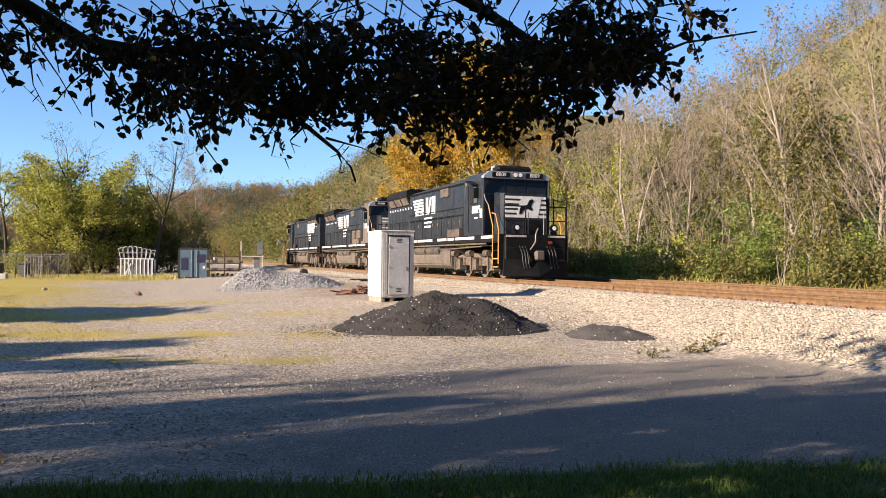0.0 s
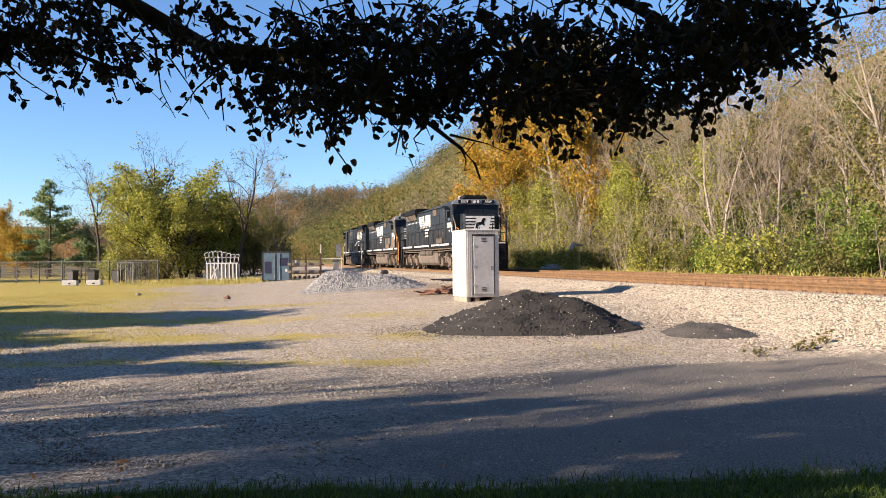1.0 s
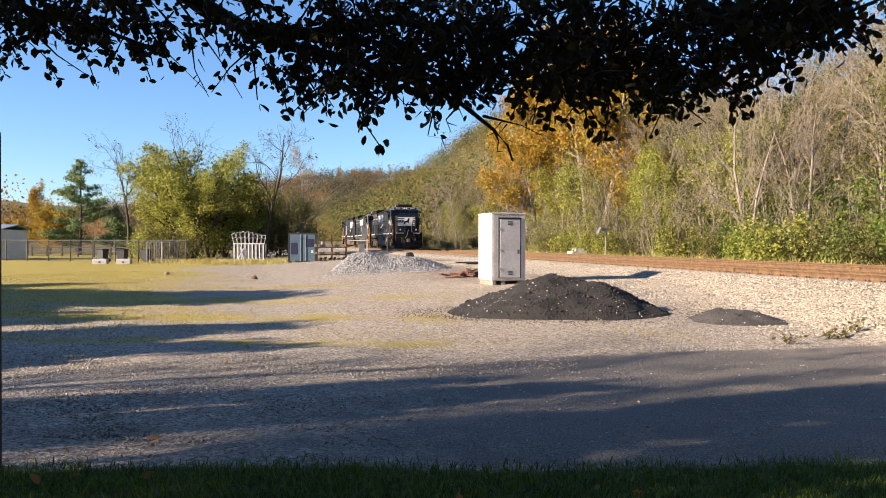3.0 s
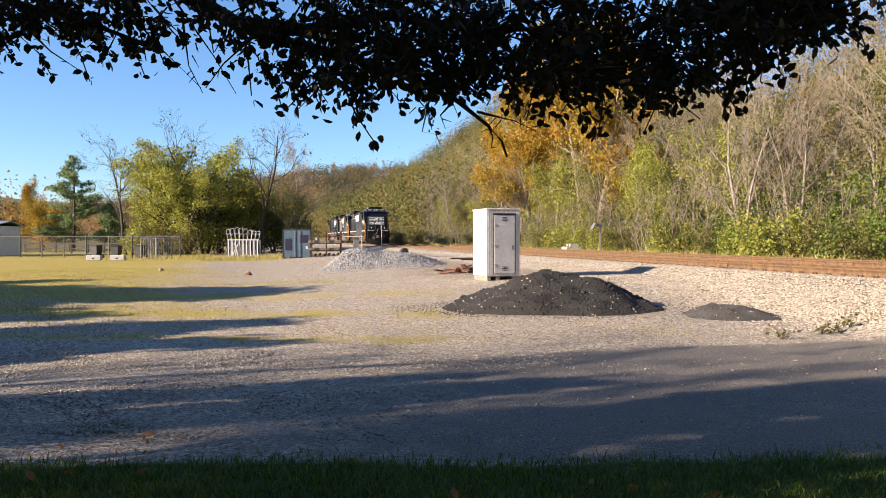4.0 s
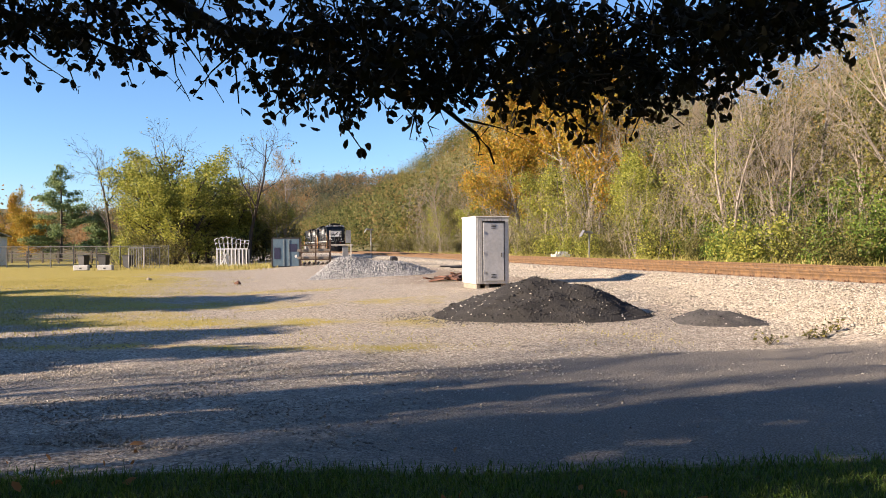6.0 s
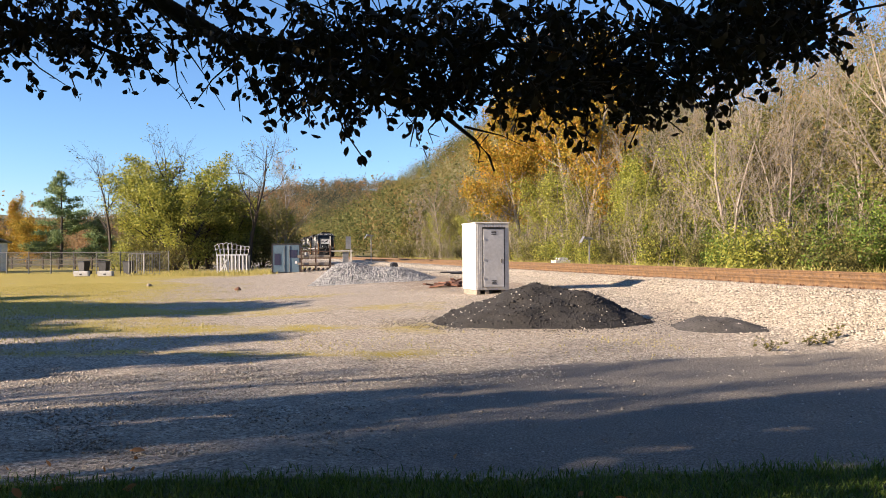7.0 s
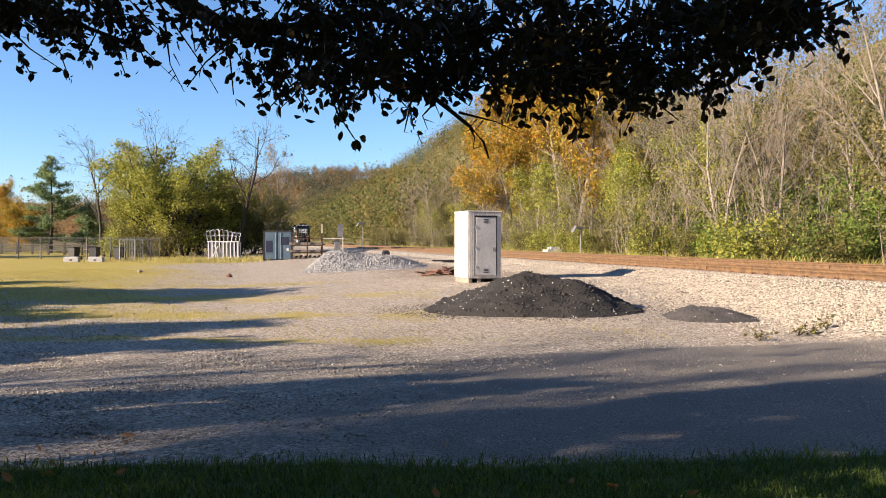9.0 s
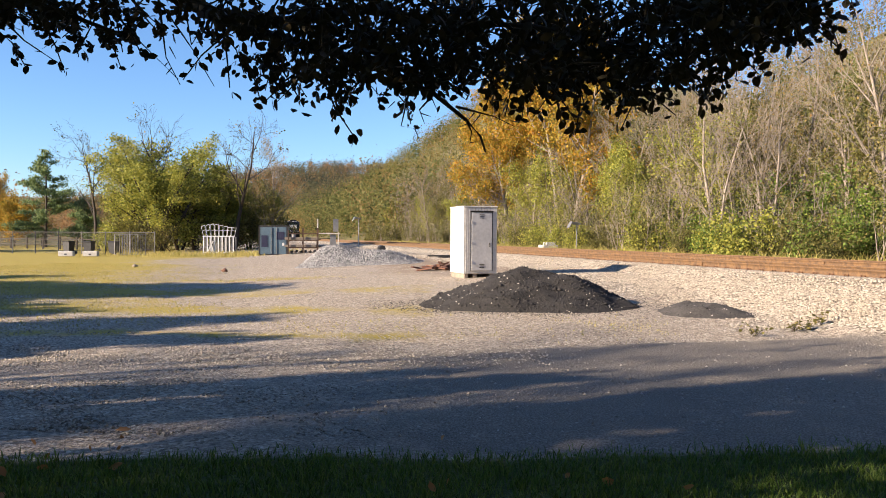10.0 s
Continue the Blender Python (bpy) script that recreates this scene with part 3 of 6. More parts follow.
def locomotive(label, number, dusty_cab, emblem_at=0.0):
    """Six-axle freight engine. It faces -y; the origin is on the rails at mid length."""
    lo = thing("diesel_locomotive", label, "locomotive", group="engines coupled in a row")
    cabm = M["tank"] if dusty_cab else M["black"]
    top, deck = 4.36, 1.76
    # platform and sill
    part("platform", B(-1.5, 1.5, -8.75, 8.3, 1.46, deck, 0.02), M["blackdull"], lo)
    for side in (-1, 1):
        y, k = -8.2, 0
        while y < 8.0:
            ln = (1.25, 2.3, 0.8)[k % 3]
            part("sill_stripe", B(side * 1.502, side * 1.518, y, min(y + ln, 8.0), 1.60, 1.72), M["roadwhite"], lo, "worn white safety stripe along the sill")
            y += ln + (0.16 if k % 3 else 0.75)
            k += 1
        part("sill_pipe", rod(bmesh.new(), [(side * 1.47, -7.4, 1.40), (side * 1.47, 7.9, 1.40)], 0.04), M["under"], lo)
        part("cable_run", rod(bmesh.new(), [(side * 1.42, -6.9, 1.30), (side * 1.42, -2.9, 1.22), (side * 1.42, 2.9, 1.26), (side * 1.42, 7.5, 1.30)], 0.03), M["tank"], lo)
    # pilot, plough, coupler, steps
    part("pilot", B(-1.30, 1.30, -8.92, -8.70, 0.66, 1.72, 0.03), M["blackdull"], lo)
    pl = bmesh.new()
    for sd in (-1, 1):
        q4 = [(0, -9.32, 0.12), (sd * 1.42, -8.98, 0.12), (sd * 1.36, -8.93, 0.78), (0, -9.06, 0.78)]
        vs = [pl.verts.new(p) for p in q4] + [pl.verts.new((p[0], p[1] + 0.06, p[2])) for p in q4]
        for f in ((0, 1, 2, 3), (7, 6, 5, 4), (0, 4, 5, 1), (1, 5, 6, 2), (2, 6, 7, 3), (3, 7, 4, 0)):
            pl.faces.new([vs[i] for i in f])
    bmesh.ops.recalc_face_normals(pl, faces=list(pl.faces))
    part("snow_plough", pl, M["blackdull"], lo)
    part("rear_pilot", B(-1.42, 1.42, 8.3, 8.55, 0.35, 1.72, 0.03), M["blackdull"], lo)
    for yy, o in ((-8.93, -1), (8.55, 1)):
        c = B(-0.13, 0.13, min(yy, yy + o * 0.34), max(yy, yy + o * 0.34), 0.80, 1.06, 0.03)
        box(c, -0.20, 0.16, min(yy + o * 0.26, yy + o * 0.48), max(yy + o * 0.26, yy + o * 0.48), 0.74, 1.12, 0.05)
        part("coupler", c, M["tank"], lo, "dusty steel coupler")
        part("coupler_pocket", B(-0.34, 0.34, min(yy, yy + o * 0.10), max(yy, yy + o * 0.10), 0.70, 1.18, 0.04), M["blackdull"], lo)
        for hx in (-0.72, -0.60, -0.48, 0.46, 0.60, 0.74):
            h = rod(bmesh.new(), [(hx, yy + o * 0.02, 1.30), (hx + 0.03, yy + o * 0.2, 1.02), (hx + 0.07, yy + o * 0.24, 0.6), (hx + 0.13, yy + o * 0.22, 0.42), (hx + 0.2, yy + o * 0.18, 0.52)], 0.019)
            part("air_hose", h, M["bin"], lo)
        cable = rod(bmesh.new(), [(0.06, yy + o * 0.05, 2.0), (-0.08, yy + o * 0.14, 1.75), (-0.12, yy + o * 0.2, 1.45), (-0.32, yy + o * 0.16, 1.15)], 0.028)
        part("jumper_cable", cable, M["galv"], lo, "grey looped jumper cable")
        part("cut_lever", rod(bmesh.new(), [(-1.25, yy + o * 0.06, 1.22), (-0.4, yy + o * 0.12, 1.20), (0.4, yy + o * 0.12, 1.20), (1.25, yy + o * 0.06, 1.22)], 0.02), M["blackdull"], lo)
    part("sill_band", B(-1.28, -0.42, -8.945, -8.923, 1.64, 1.72), M["roadwhite"], lo, "worn white stripe across the front sill")
    part("sill_band", B(0.52, 1.28, -8.945, -8.923, 1.64, 1.72), M["roadwhite"], lo, "worn white stripe across the front sill")
    part("red_fitting", cyl(bmesh.new(), (0.62, -8.92, 1.44), (0.62, -9.0, 1.44), 0.07, seg=10), M["red"], lo, "small red fitting on the pilot")
    for side in (-1, 1):
        for z in (0.46, 0.78, 1.10, 1.42):
            part("step_tread", B(side * 1.16, side * 1.5, -8.70, -8.18, z, z + 0.03), M["blackdull"], lo)
            part("step_edge", B(side * 1.50, side * 1.52, -8.70, -8.20, z - 0.01, z + 0.035), M["yellow"] if z < 0.9 else M["blackdull"], lo)
        part("step_side_plate", B(side * 1.16, side * 1.5, -8.74, -8.71, 0.4, 1.5), M["blackdull"], lo)
        part("step_side_plate", B(side * 1.16, side * 1.5, -8.17, -8.14, 0.4, 1.5), M["blackdull"], lo)
        g = rod(bmesh.new(), [(side * 1.51, -8.72, 0.6), (side * 1.51, -8.72, 1.95), (side * 1.46, -8.30, 2.55), (side * 1.46, -7.95, 2.62)], 0.026)
        part("grab_rail", g, M["yellow"], lo, "yellow grab rail beside the steps")
        g = rod(bmesh.new(), [(side * 1.51, -8.15, 0.6), (side * 1.51, -8.15, 2.1), (side * 1.49, -7.85, 2.55), (side * 1.49, -7.65, 2.95)], 0.026)
        part("grab_rail", g, M["yellow"], lo, "yellow grab rail beside the steps")
        g = rod(bmesh.new(), [(side * 1.49, -7.65, 2.95), (side * 1.50, -7.35, 3.18), (side * 1.50, -7.2, 3.42), (side * 1.45, -7.17, 3.42)], 0.024)
        part("grab_rail", g, M["galv"], lo, "pale grab rail up to the cab")
    # nose, its front edges cut back
    nose = bmesh.new()
    plan = ((-1.02, -7.10), (-1.02, -7.80), (-0.92, -8.0), (0.92, -8.0), (1.02, -7.80), (1.02, -7.10))
    lo_v = [nose.verts.new((x, y, deck)) for x, y in plan]
    hi_v = [nose.verts.new((x, y + (0.05 if y < -7.5 else 0), 3.44 if y < -7.5 else 3.52)) for x, y in plan]
    nose.faces.new(lo_v[::-1]), nose.faces.new(hi_v)
    for i in range(6):
        j = (i + 1) % 6
        nose.faces.new((lo_v[i], lo_v[j], hi_v[j], hi_v[i]))
    bmesh.ops.recalc_face_normals(nose, faces=list(nose.faces))
    bmesh.ops.bevel(nose, geom=list(nose.edges), offset=0.03, segments=2, affect="EDGES")
    n_ob = part("nose", nose, M["black"], lo)

    def face_plate(name, pts, mat_, words="", y=-8.004, thick=0.008):
        """A painted shape on the nose, given by its (x, z) outline."""
        bm = bmesh.new()
        slope = 0.05 / (3.44 - deck)
        f0 = [bm.verts.new((x, y - thick + (z - deck) * slope, z)) for x, z in pts]
        f1 = [bm.verts.new((x, y + (z - deck) * slope, z)) for x, z in pts]
        bm.faces.new(f0), bm.faces.new(f1[::-1])
        for i in range(len(pts)):
            j = (i + 1) % len(pts)
            bm.faces.new((f0[j], f0[i], f1[i], f1[j]))
        bmesh.ops.recalc_face_normals(bm, faces=list(bm.faces))
        return part(name, bm, mat_, n_ob, words)

    for k in range(5):
        z = 2.46 + k * 0.19
        w = 0.24 + 0.05 * k
        face_plate("nose_stripe", ((-0.91, z), (-0.91 + w + 0.25, z), (-0.91 + w + 0.30, z + 0.11), (-0.91, z + 0.11)), M["white"])
        face_plate("nose_stripe", ((0.50 + 0.04 * k, z), (0.91, z), (0.91, z + 0.11), (0.54 + 0.04 * k, z + 0.11)), M["white"])
    face_plate("nose_panel", ((-0.44, 2.46), (0.54, 2.46), (0.72, 3.33), (-0.18, 3.33)), M["white"], "white slanted crest panel on the nose", -8.012)
    face_plate("crest", ((-0.30, 2.60), (-0.20, 2.60), (-0.08, 2.78), (0.12, 2.82), (0.24, 2.74), (0.30, 2.80), (0.24, 2.92), (0.30, 3.08), (0.36, 3.14),
                         (0.28, 3.22), (0.16, 3.18), (0.06, 2.98), (-0.16, 2.94), (-0.26, 2.84)), M["blackdull"], "plain dark crest shape", -8.021)
    part("nose_door", B(-0.10, 0.62, -8.02, -7.99, 1.80, 2.38, 0.01), M["blackdull"], n_ob)
    part("nose_grab", rod(bmesh.new(), [(-0.6, -7.96, 3.50), (-0.6, -7.98, 3.62), (0.1, -7.98, 3.64), (0.1, -7.96, 3.50)], 0.015), M["blackdull"], n_ob)
    for x in (-0.78, 0.84):
        l = cyl(bmesh.new(), (x, -8.72, 2.02), (x, -8.86, 2.02), 0.15, seg=14)
        part("ditch_light_housing", l, M["blackdull"], lo)
        part("ditch_light", cyl(bmesh.new(), (x, -8.86, 2.02), (x, -8.875, 2.02), 0.085, seg=14), M["lens"], lo, "round clear ditch light")
        part("light_bracket", B(x - 0.12, x + 0.12, -8.84, -8.72, deck, 1.88, 0.01), M["blackdull"], lo)
    # cab with a deep visor that carries the number boards
    cab = prism(bmesh.new(), [(-7.06, deck), (-7.06, 3.40), (-6.95, 4.05), (-6.95, top), (-4.9, top), (-4.9, deck)], -1.5, 1.5)
    bmesh.ops.bevel(cab, geom=[e for e in cab.edges if abs(e.verts[0].co.x - e.verts[1].co.x) < 1e-4 and min(e.verts[0].co.z, e.verts[1].co.z) > 4.2], offset=0.2, segments=3, affect="EDGES")
    c_ob = part("cab", cab, cabm, lo)
    vis = bmesh.new()
    sh = ((-1.50, 4.10), (-1.50, 4.20), (-1.22, 4.40), (1.22, 4.40), (1.50, 4.20), (1.50, 4.10))
    a_ = [vis.verts.new((x, -7.16, z)) for x, z in sh]
    b_ = [vis.verts.new((x, -6.90, z)) for x, z in sh]
    vis.faces.new(a_[::-1]), vis.faces.new(b_)
    for i in range(6):
        j = (i + 1) % 6
        vis.faces.new((a_[i], a_[j], b_[j], b_[i]))
    bmesh.ops.recalc_face_normals(vis, faces=list(vis.faces))
    part("cab_visor", vis, M["cabgrey"], c_ob, "visor over the windscreen, coloured pale grey as if sunlit")
    for side in (-1, 1):
        part("wind_post", B(side * 1.44, side * 1.5, -7.16, -7.05, deck, 4.10, 0.01), M["black"], c_ob)
    for x0, x1 in ((-1.38, -0.52), (-0.42, 0.42), (0.52, 1.38)):
        ws = prism(bmesh.new(), [(-7.075, 3.50), (-6.985, 4.04), (-6.965, 4.04), (-7.05, 3.50)], x0, x1)
        part("windscreen", ws, M["glass"], c_ob)
    for x in (-0.74, 0.78):
        nb = part("number_board", B(x - 0.40, x + 0.40, -7.185, -7.16, 4.15, 4.36, 0.01), M["blackdull"], c_ob)
        if number:
            text_part("number", number, 0.23, nb, pose(x, -7.19, 4.255, 90, 0, 0), M["white"])
        else:
            part("number_bar", B(x - 0.24, x + 0.24, -7.19, -7.186, 4.20, 4.31), M["roadwhite"], nb, "plain pale bar of lettering")
    part("headlight_housing", B(-0.24, 0.26, -7.19, -7.16, 4.15, 4.37, 0.02), M["tank"], c_ob)
    for x in (-0.10, 0.12):
        part("headlight", cyl(bmesh.new(), (x, -7.19, 4.26), (x, -7.22, 4.26), 0.085, seg=12), M["lens"], c_ob, "round clear headlight")
    for side in (-1, 1):
        part("window_frame", B(side * 1.501, side * 1.508, -6.55, -5.62, 3.06, 3.86), M["blackdull"], c_ob)
        part("side_window", B(side * 1.508, side * 1.516, -6.48, -6.10, 3.12, 3.80), M["dimglass"], c_ob, "cab side window with a sky reflection painted in")
        part("side_window", B(side * 1.508, side * 1.516, -6.04, -5.68, 3.12, 3.80), M["glass"], c_ob, "cab side window")
        part("sunshade", prism(bmesh.new(), [(-6.6, 3.80), (-6.6, 3.86), (-5.9, 4.06), (-5.9, 3.99)], min(side * 1.51, side * 1.82), max(side * 1.51, side * 1.82)), M["blackdull"], c_ob)
        part("mirror", B(side * 1.52, side * 1.70, -6.62, -6.58, 3.3, 3.7, 0.01), M["blackdull"], c_ob)
        part("cab_door", B(side * 1.501, side * 1.514, -5.5, -5.0, 1.9, 3.9, 0.01), M["black"], c_ob)
        part("vent_slot", B(side * 1.501, side * 1.512, -5.35, -5.12, 3.40, 4.05, 0.01), M["tank"], c_ob)
        part("cab_seam", B(side * 1.501, side * 1.508, -4.95, -4.91, deck, 4.15), M["blackdull"], c_ob)
        part("cab_placard", B(side * 1.502, side * 1.510, -7.02, -6.78, 2.48, 2.84), M["white"], c_ob, "small white placard")
    if number:
        text_part("cab_number", number, 0.46, c_ob, pose(-1.505, -6.35, 2.82, 90, 0, -90), M["white"])
        part("lettering_bar", B(-1.51, -1.502, -6.55, -6.2, 2.46, 2.52), M["white"], c_ob, "plain white bar of small lettering")
    elif dusty_cab:
        part("lettering_bar", B(-1.51, -1.502, -6.6, -6.0, 2.70, 3.0), M["roadwhite"], c_ob, "plain pale bar of lettering")
    rb = B(-0.72, 0.86, -6.75, -5.55, top, 4.70, 0.10)
    part("roof_unit", rb, M["blackdull"], c_ob, "black air conditioner on the cab roof")
    part("horn", rod(bmesh.new(), [(-0.95, -6.7, top), (-0.95, -6.7, 4.58), (-0.95, -6.95, 4.60)], 0.045), M["concrete"], c_ob)
    part("antenna", cyl(bmesh.new(), (-0.4, -5.2, top), (-0.4, -5.2, 4.75), 0.012, seg=5), M["blackdull"], c_ob)
    # long hood
    hood = prism(bmesh.new(), [(-4.9, deck), (-4.9, 4.32), (3.4, 4.22), (3.4, deck)], -1.36, 1.36)
    bmesh.ops.bevel(hood, geom=[e for e in hood.edges if abs(e.verts[0].co.x - e.verts[1].co.x) < 1e-4 and min(e.verts[0].co.z, e.verts[1].co.z) > 4], offset=0.16, segments=2, affect="EDGES")
    h_ob = part("long_hood", hood, M["black"], lo)
    r_ob = part("rear_hood", prism(bmesh.new(), [(3.4, deck), (3.4, 4.18), (8.0, 4.18), (8.0, deck)], -1.25, 1.25), M["black"], lo)
    part("exhaust_housing", B(-0.15, 0.85, 0.3, 1.5, 4.24, 4.55, 0.06), M["blackdull"], lo)
    part("exhaust_stack", cyl(bmesh.new(), (0.3, 0.9, 4.5), (0.3, 0.9, 4.72), 0.16, seg=10), M["tank"], lo)
    part("roof_hatch", B(-0.7, 0.7, -3.9, -2.4, 4.26, 4.40, 0.04), M["blackdull"], lo)
    # the radiator overhang, its lower half slanting in towards the hood
    wing = bmesh.new()
    sec = ((-1.25, 3.62), (-1.52, 4.12), (-1.52, 4.38), (-1.30, 4.50), (1.30, 4.50), (1.52, 4.38), (1.52, 4.12), (1.25, 3.62))
    a_ = [wing.verts.new((x, 3.5, z)) for x, z in sec]
    b_ = [wing.verts.new((x, 7.4, z)) for x, z in sec]
    wing.faces.new(a_), wing.faces.new(b_[::-1])
    for i in range(len(sec)):
        j = (i + 1) % len(sec)
        wing.faces.new((a_[i], a_[j], b_[j], b_[i]))
    bmesh.ops.recalc_face_normals(wing, faces=list(wing.faces))
    w_ob = part("radiator_wing", wing, M["blackdull"], lo, "wide black radiator overhang")
    for side in (-1, 1):
        for k in range(3):
            gm = pose(side * 1.40, 4.2 + k * 1.25, 3.86, 0, side * 28, 0)
            part("radiator_grille", B(-0.012, 0.012, -0.52, 0.52, -0.20, 0.20, 0, gm), M["tank"], w_ob, "slanted brown radiator grille")
        part("intake", B(side * 1.36, side * 1.40, -2.7, -1.6, 3.66, 4.12, 0.01), M["tank"], h_ob, "brown louvred intake")
        for k in range(6):
            z = 3.70 + k * 0.07
            part("intake_slat", B(side * 1.40, side * 1.412, -2.66, -1.64, z, z + 0.03), M["under"], h_ob)
        for k in range(11):
            y = -4.78 + k * 0.745
            part("hood_door", B(side * 1.361, side * 1.374, y, y + 0.70, 1.90, 2.92 if k < 3 else 3.0, 0.008), M["black"], h_ob)
            part("door_latch", B(side * 1.375, side * 1.392, y + 0.56, y + 0.64, 2.36, 2.50, 0.006), M["tank"], h_ob)
            if k % 2 == 0:
                part("hood_seam", B(side * 1.361, side * 1.368, y - 0.03, y - 0.015, 1.9, 4.1), M["blackdull"], h_ob)
        part("hood_rib", B(side * 1.361, side * 1.385, -4.8, 3.3, 3.02, 3.06), M["blackdull"], h_ob)
        part("roof_gutter", B(side * 1.34, side * 1.42, -4.9, 3.4, 4.06, 4.11, 0.01), M["blackdull"], h_ob)
        for k in range(5):
            part("rear_door", B(side * 1.251, side * 1.264, 3.55 + k * 0.88, 4.37 + k * 0.88, 1.9, 3.5, 0.008), M["black"], r_ob)
        part("equipment_box", B(side * 1.36, side * 1.48, -4.4, -2.9, deck, 2.12, 0.03), M["under"] if dusty_cab else M["tankdark"], h_ob, "dusty equipment box on the walkway")
        if dusty_cab:
            part("dust_panel", B(side * 1.374, side * 1.378, -4.85, -2.0, deck + 0.02, 2.75), M["tank"], h_ob, "brown dust caked on the hood side")
        # plain white emblem: bars tapering to a point, then slanted blocks, and small bars below
        e0 = emblem_at
        for k in range(6):
            part("emblem_bar", B(side * 1.374, side * 1.381, 0.95 + e0 + 0.03 * k, 2.35 + e0 + 0.09 * k, 2.98 + k * 0.145, 3.075 + k * 0.145), M["white"], h_ob, "plain white emblem bar")
        for y0, y1, lean_ in ((-0.62, -0.10, 0.0), (0.12, 0.32, 0.3), (0.46, 0.80, 0.0)):
            eb = bmesh.new()
            q4 = [(y0 + lean_ * 0.5, 2.98), (y1 + lean_ * 0.5, 2.98), (y1 - lean_ * 0.5, 3.82), (y0 - lean_ * 0.5, 3.82)]
            prism(eb, [(y + e0 - 0.15, z) for y, z in q4], min(side * 1.374, side * 1.381), max(side * 1.374, side * 1.381))
            part("emblem_block", eb, M["white"], h_ob, "plain white emblem block")
        for row in range(3):
            part("lettering_bar", B(side * 1.376, side * 1.383, -0.35 + e0 + 0.12 * row, 0.85 + e0, 2.74 - row * 0.21, 2.83 - row * 0.21), M["white"], h_ob, "plain white bar of small lettering")
        # walkway handrail
        part("handrail", rod(bmesh.new(), [(side * 1.46, -4.8, 2.72), (side * 1.46, 7.9, 2.72)], 0.018), M["blackdull"], lo)
        for k in range(10):
            y = -4.7 + k * 1.39
            part("stanchion", cyl(bmesh.new(), (side * 1.46, y, deck), (side * 1.46, y, 2.73), 0.02, seg=5), M["blackdull"], lo)
        for k in range(9):
            part("marker_light", B(side * 1.37, side * 1.40, 3.0 + k * 0.5, 3.10 + k * 0.5, 3.40, 3.50), M["lens"], lo)
    # front platform railing
    for x0, x1 in ((-1.34, -0.42), (0.50, 1.34)):
        r = rod(bmesh.new(), [(x0, -8.86, deck), (x0, -8.86, 2.86), (x1, -8.86, 2.86), (x1, -8.86, deck)], 0.026)
        rod(r, [(x0, -8.86, 2.30), (x1, -8.86, 2.30)], 0.02)
        part("front_railing", r, M["blackdull"], lo)
    part("side_railing", rod(bmesh.new(), [(1.40, -8.80, deck), (1.40, -8.80, 3.05), (1.40, -7.7, 3.25), (1.40, -7.7, deck)], 0.026), M["blackdull"], lo)
    for x in (-0.30, 0.38):
        part("chain_post", cyl(bmesh.new(), (x, -8.84, deck), (x, -8.84, 2.62), 0.018, seg=5), M["galv"], lo)
    # tank and reservoirs
    sec = ((-1.40, 0.95), (-1.36, 0.50), (-1.10, 0.32), (1.10, 0.32), (1.36, 0.50), (1.40, 0.95), (1.36, 1.26), (-1.36, 1.26))
    tk = bmesh.new()
    a_ = [tk.verts.new((x, -3.0, z)) for x, z in sec]
    b_ = [tk.verts.new((x, 3.0, z)) for x, z in sec]
    tk.faces.new(a_), tk.faces.new(b_[::-1])
    for i in range(len(sec)):
        j = (i + 1) % len(sec)
        tk.faces.new((a_[i], a_[j], b_[j], b_[i]))
    bmesh.ops.recalc_face_normals(tk, faces=list(tk.faces))
    bmesh.ops.bevel(tk, geom=list(tk.edges), offset=0.05, segments=2, affect="EDGES")
    part("fuel_tank", tk, M["tank"], lo, "dusty brown fuel tank under the frame")
    for side in (-1, 1):
        for y0, y1 in ((-1.6, 0.3), (0.5, 2.2)):
            part("air_reservoir", cyl(bmesh.new(), (side * 1.30, y0, 1.16), (side * 1.30, y1, 1.16), 0.20, seg=14), M["tankdark"], lo, "dusty cylindrical air reservoir")
    # trucks
    for ty in (-5.75, 5.75):
        tr = part("truck", B(-0.9, 0.9, ty - 1.8, ty + 1.8, 0.62, 0.95, 0.04), M["blackdull"], lo)
        for side in (-1, 1):
            fr = prism(bmesh.new(), [(ty - 2.40, 0.62), (ty - 2.3, 0.98), (ty - 1.3, 1.04), (ty - 0.9, 0.84), (ty - 0.4, 0.84), (ty, 1.0), (ty + 0.8, 1.04), (ty + 1.2, 0.84), (ty + 1.8, 0.98), (ty + 2.40, 0.9), (ty + 2.40, 0.58), (ty + 1.1, 0.5), (ty - 1.1, 0.5)], min(side * 0.98, side * 1.14), max(side * 0.98, side * 1.14))
            part("side_frame", fr, M["under"], tr, "dusty cast side frame")
            for wy in (-1.9, 0, 1.9):
                part("journal_box", B(side * 1.10, side * 1.28, ty + wy - 0.22, ty + wy + 0.22, 0.32, 0.80, 0.05), M["under"], tr)
                part("brake_cylinder", cyl(bmesh.new(), (side * 1.24, ty + wy + 0.5, 1.02), (side * 1.24, ty + wy + 0.95, 1.02), 0.13, seg=10), M["under"], tr)
                part("brake_hanger", B(side * 1.14, side * 1.22, ty + wy + 0.62, ty + wy + 0.74, 0.28, 0.95, 0.01), M["tank"], tr)
                for dy in (-0.36, 0.36):
                    part("coil_spring", cyl(bmesh.new(), (side * 1.15, ty + wy + dy, 0.5), (side * 1.15, ty + wy + dy, 0.84), 0.085, seg=8), M["under"], tr)
            part("sand_pipe", rod(bmesh.new(), [(side * 1.3, ty - 2.3, 1.35), (side * 1.2, ty - 2.55, 0.9), (side * 0.9, ty - 2.5, 0.25)], 0.025), M["under"], tr)
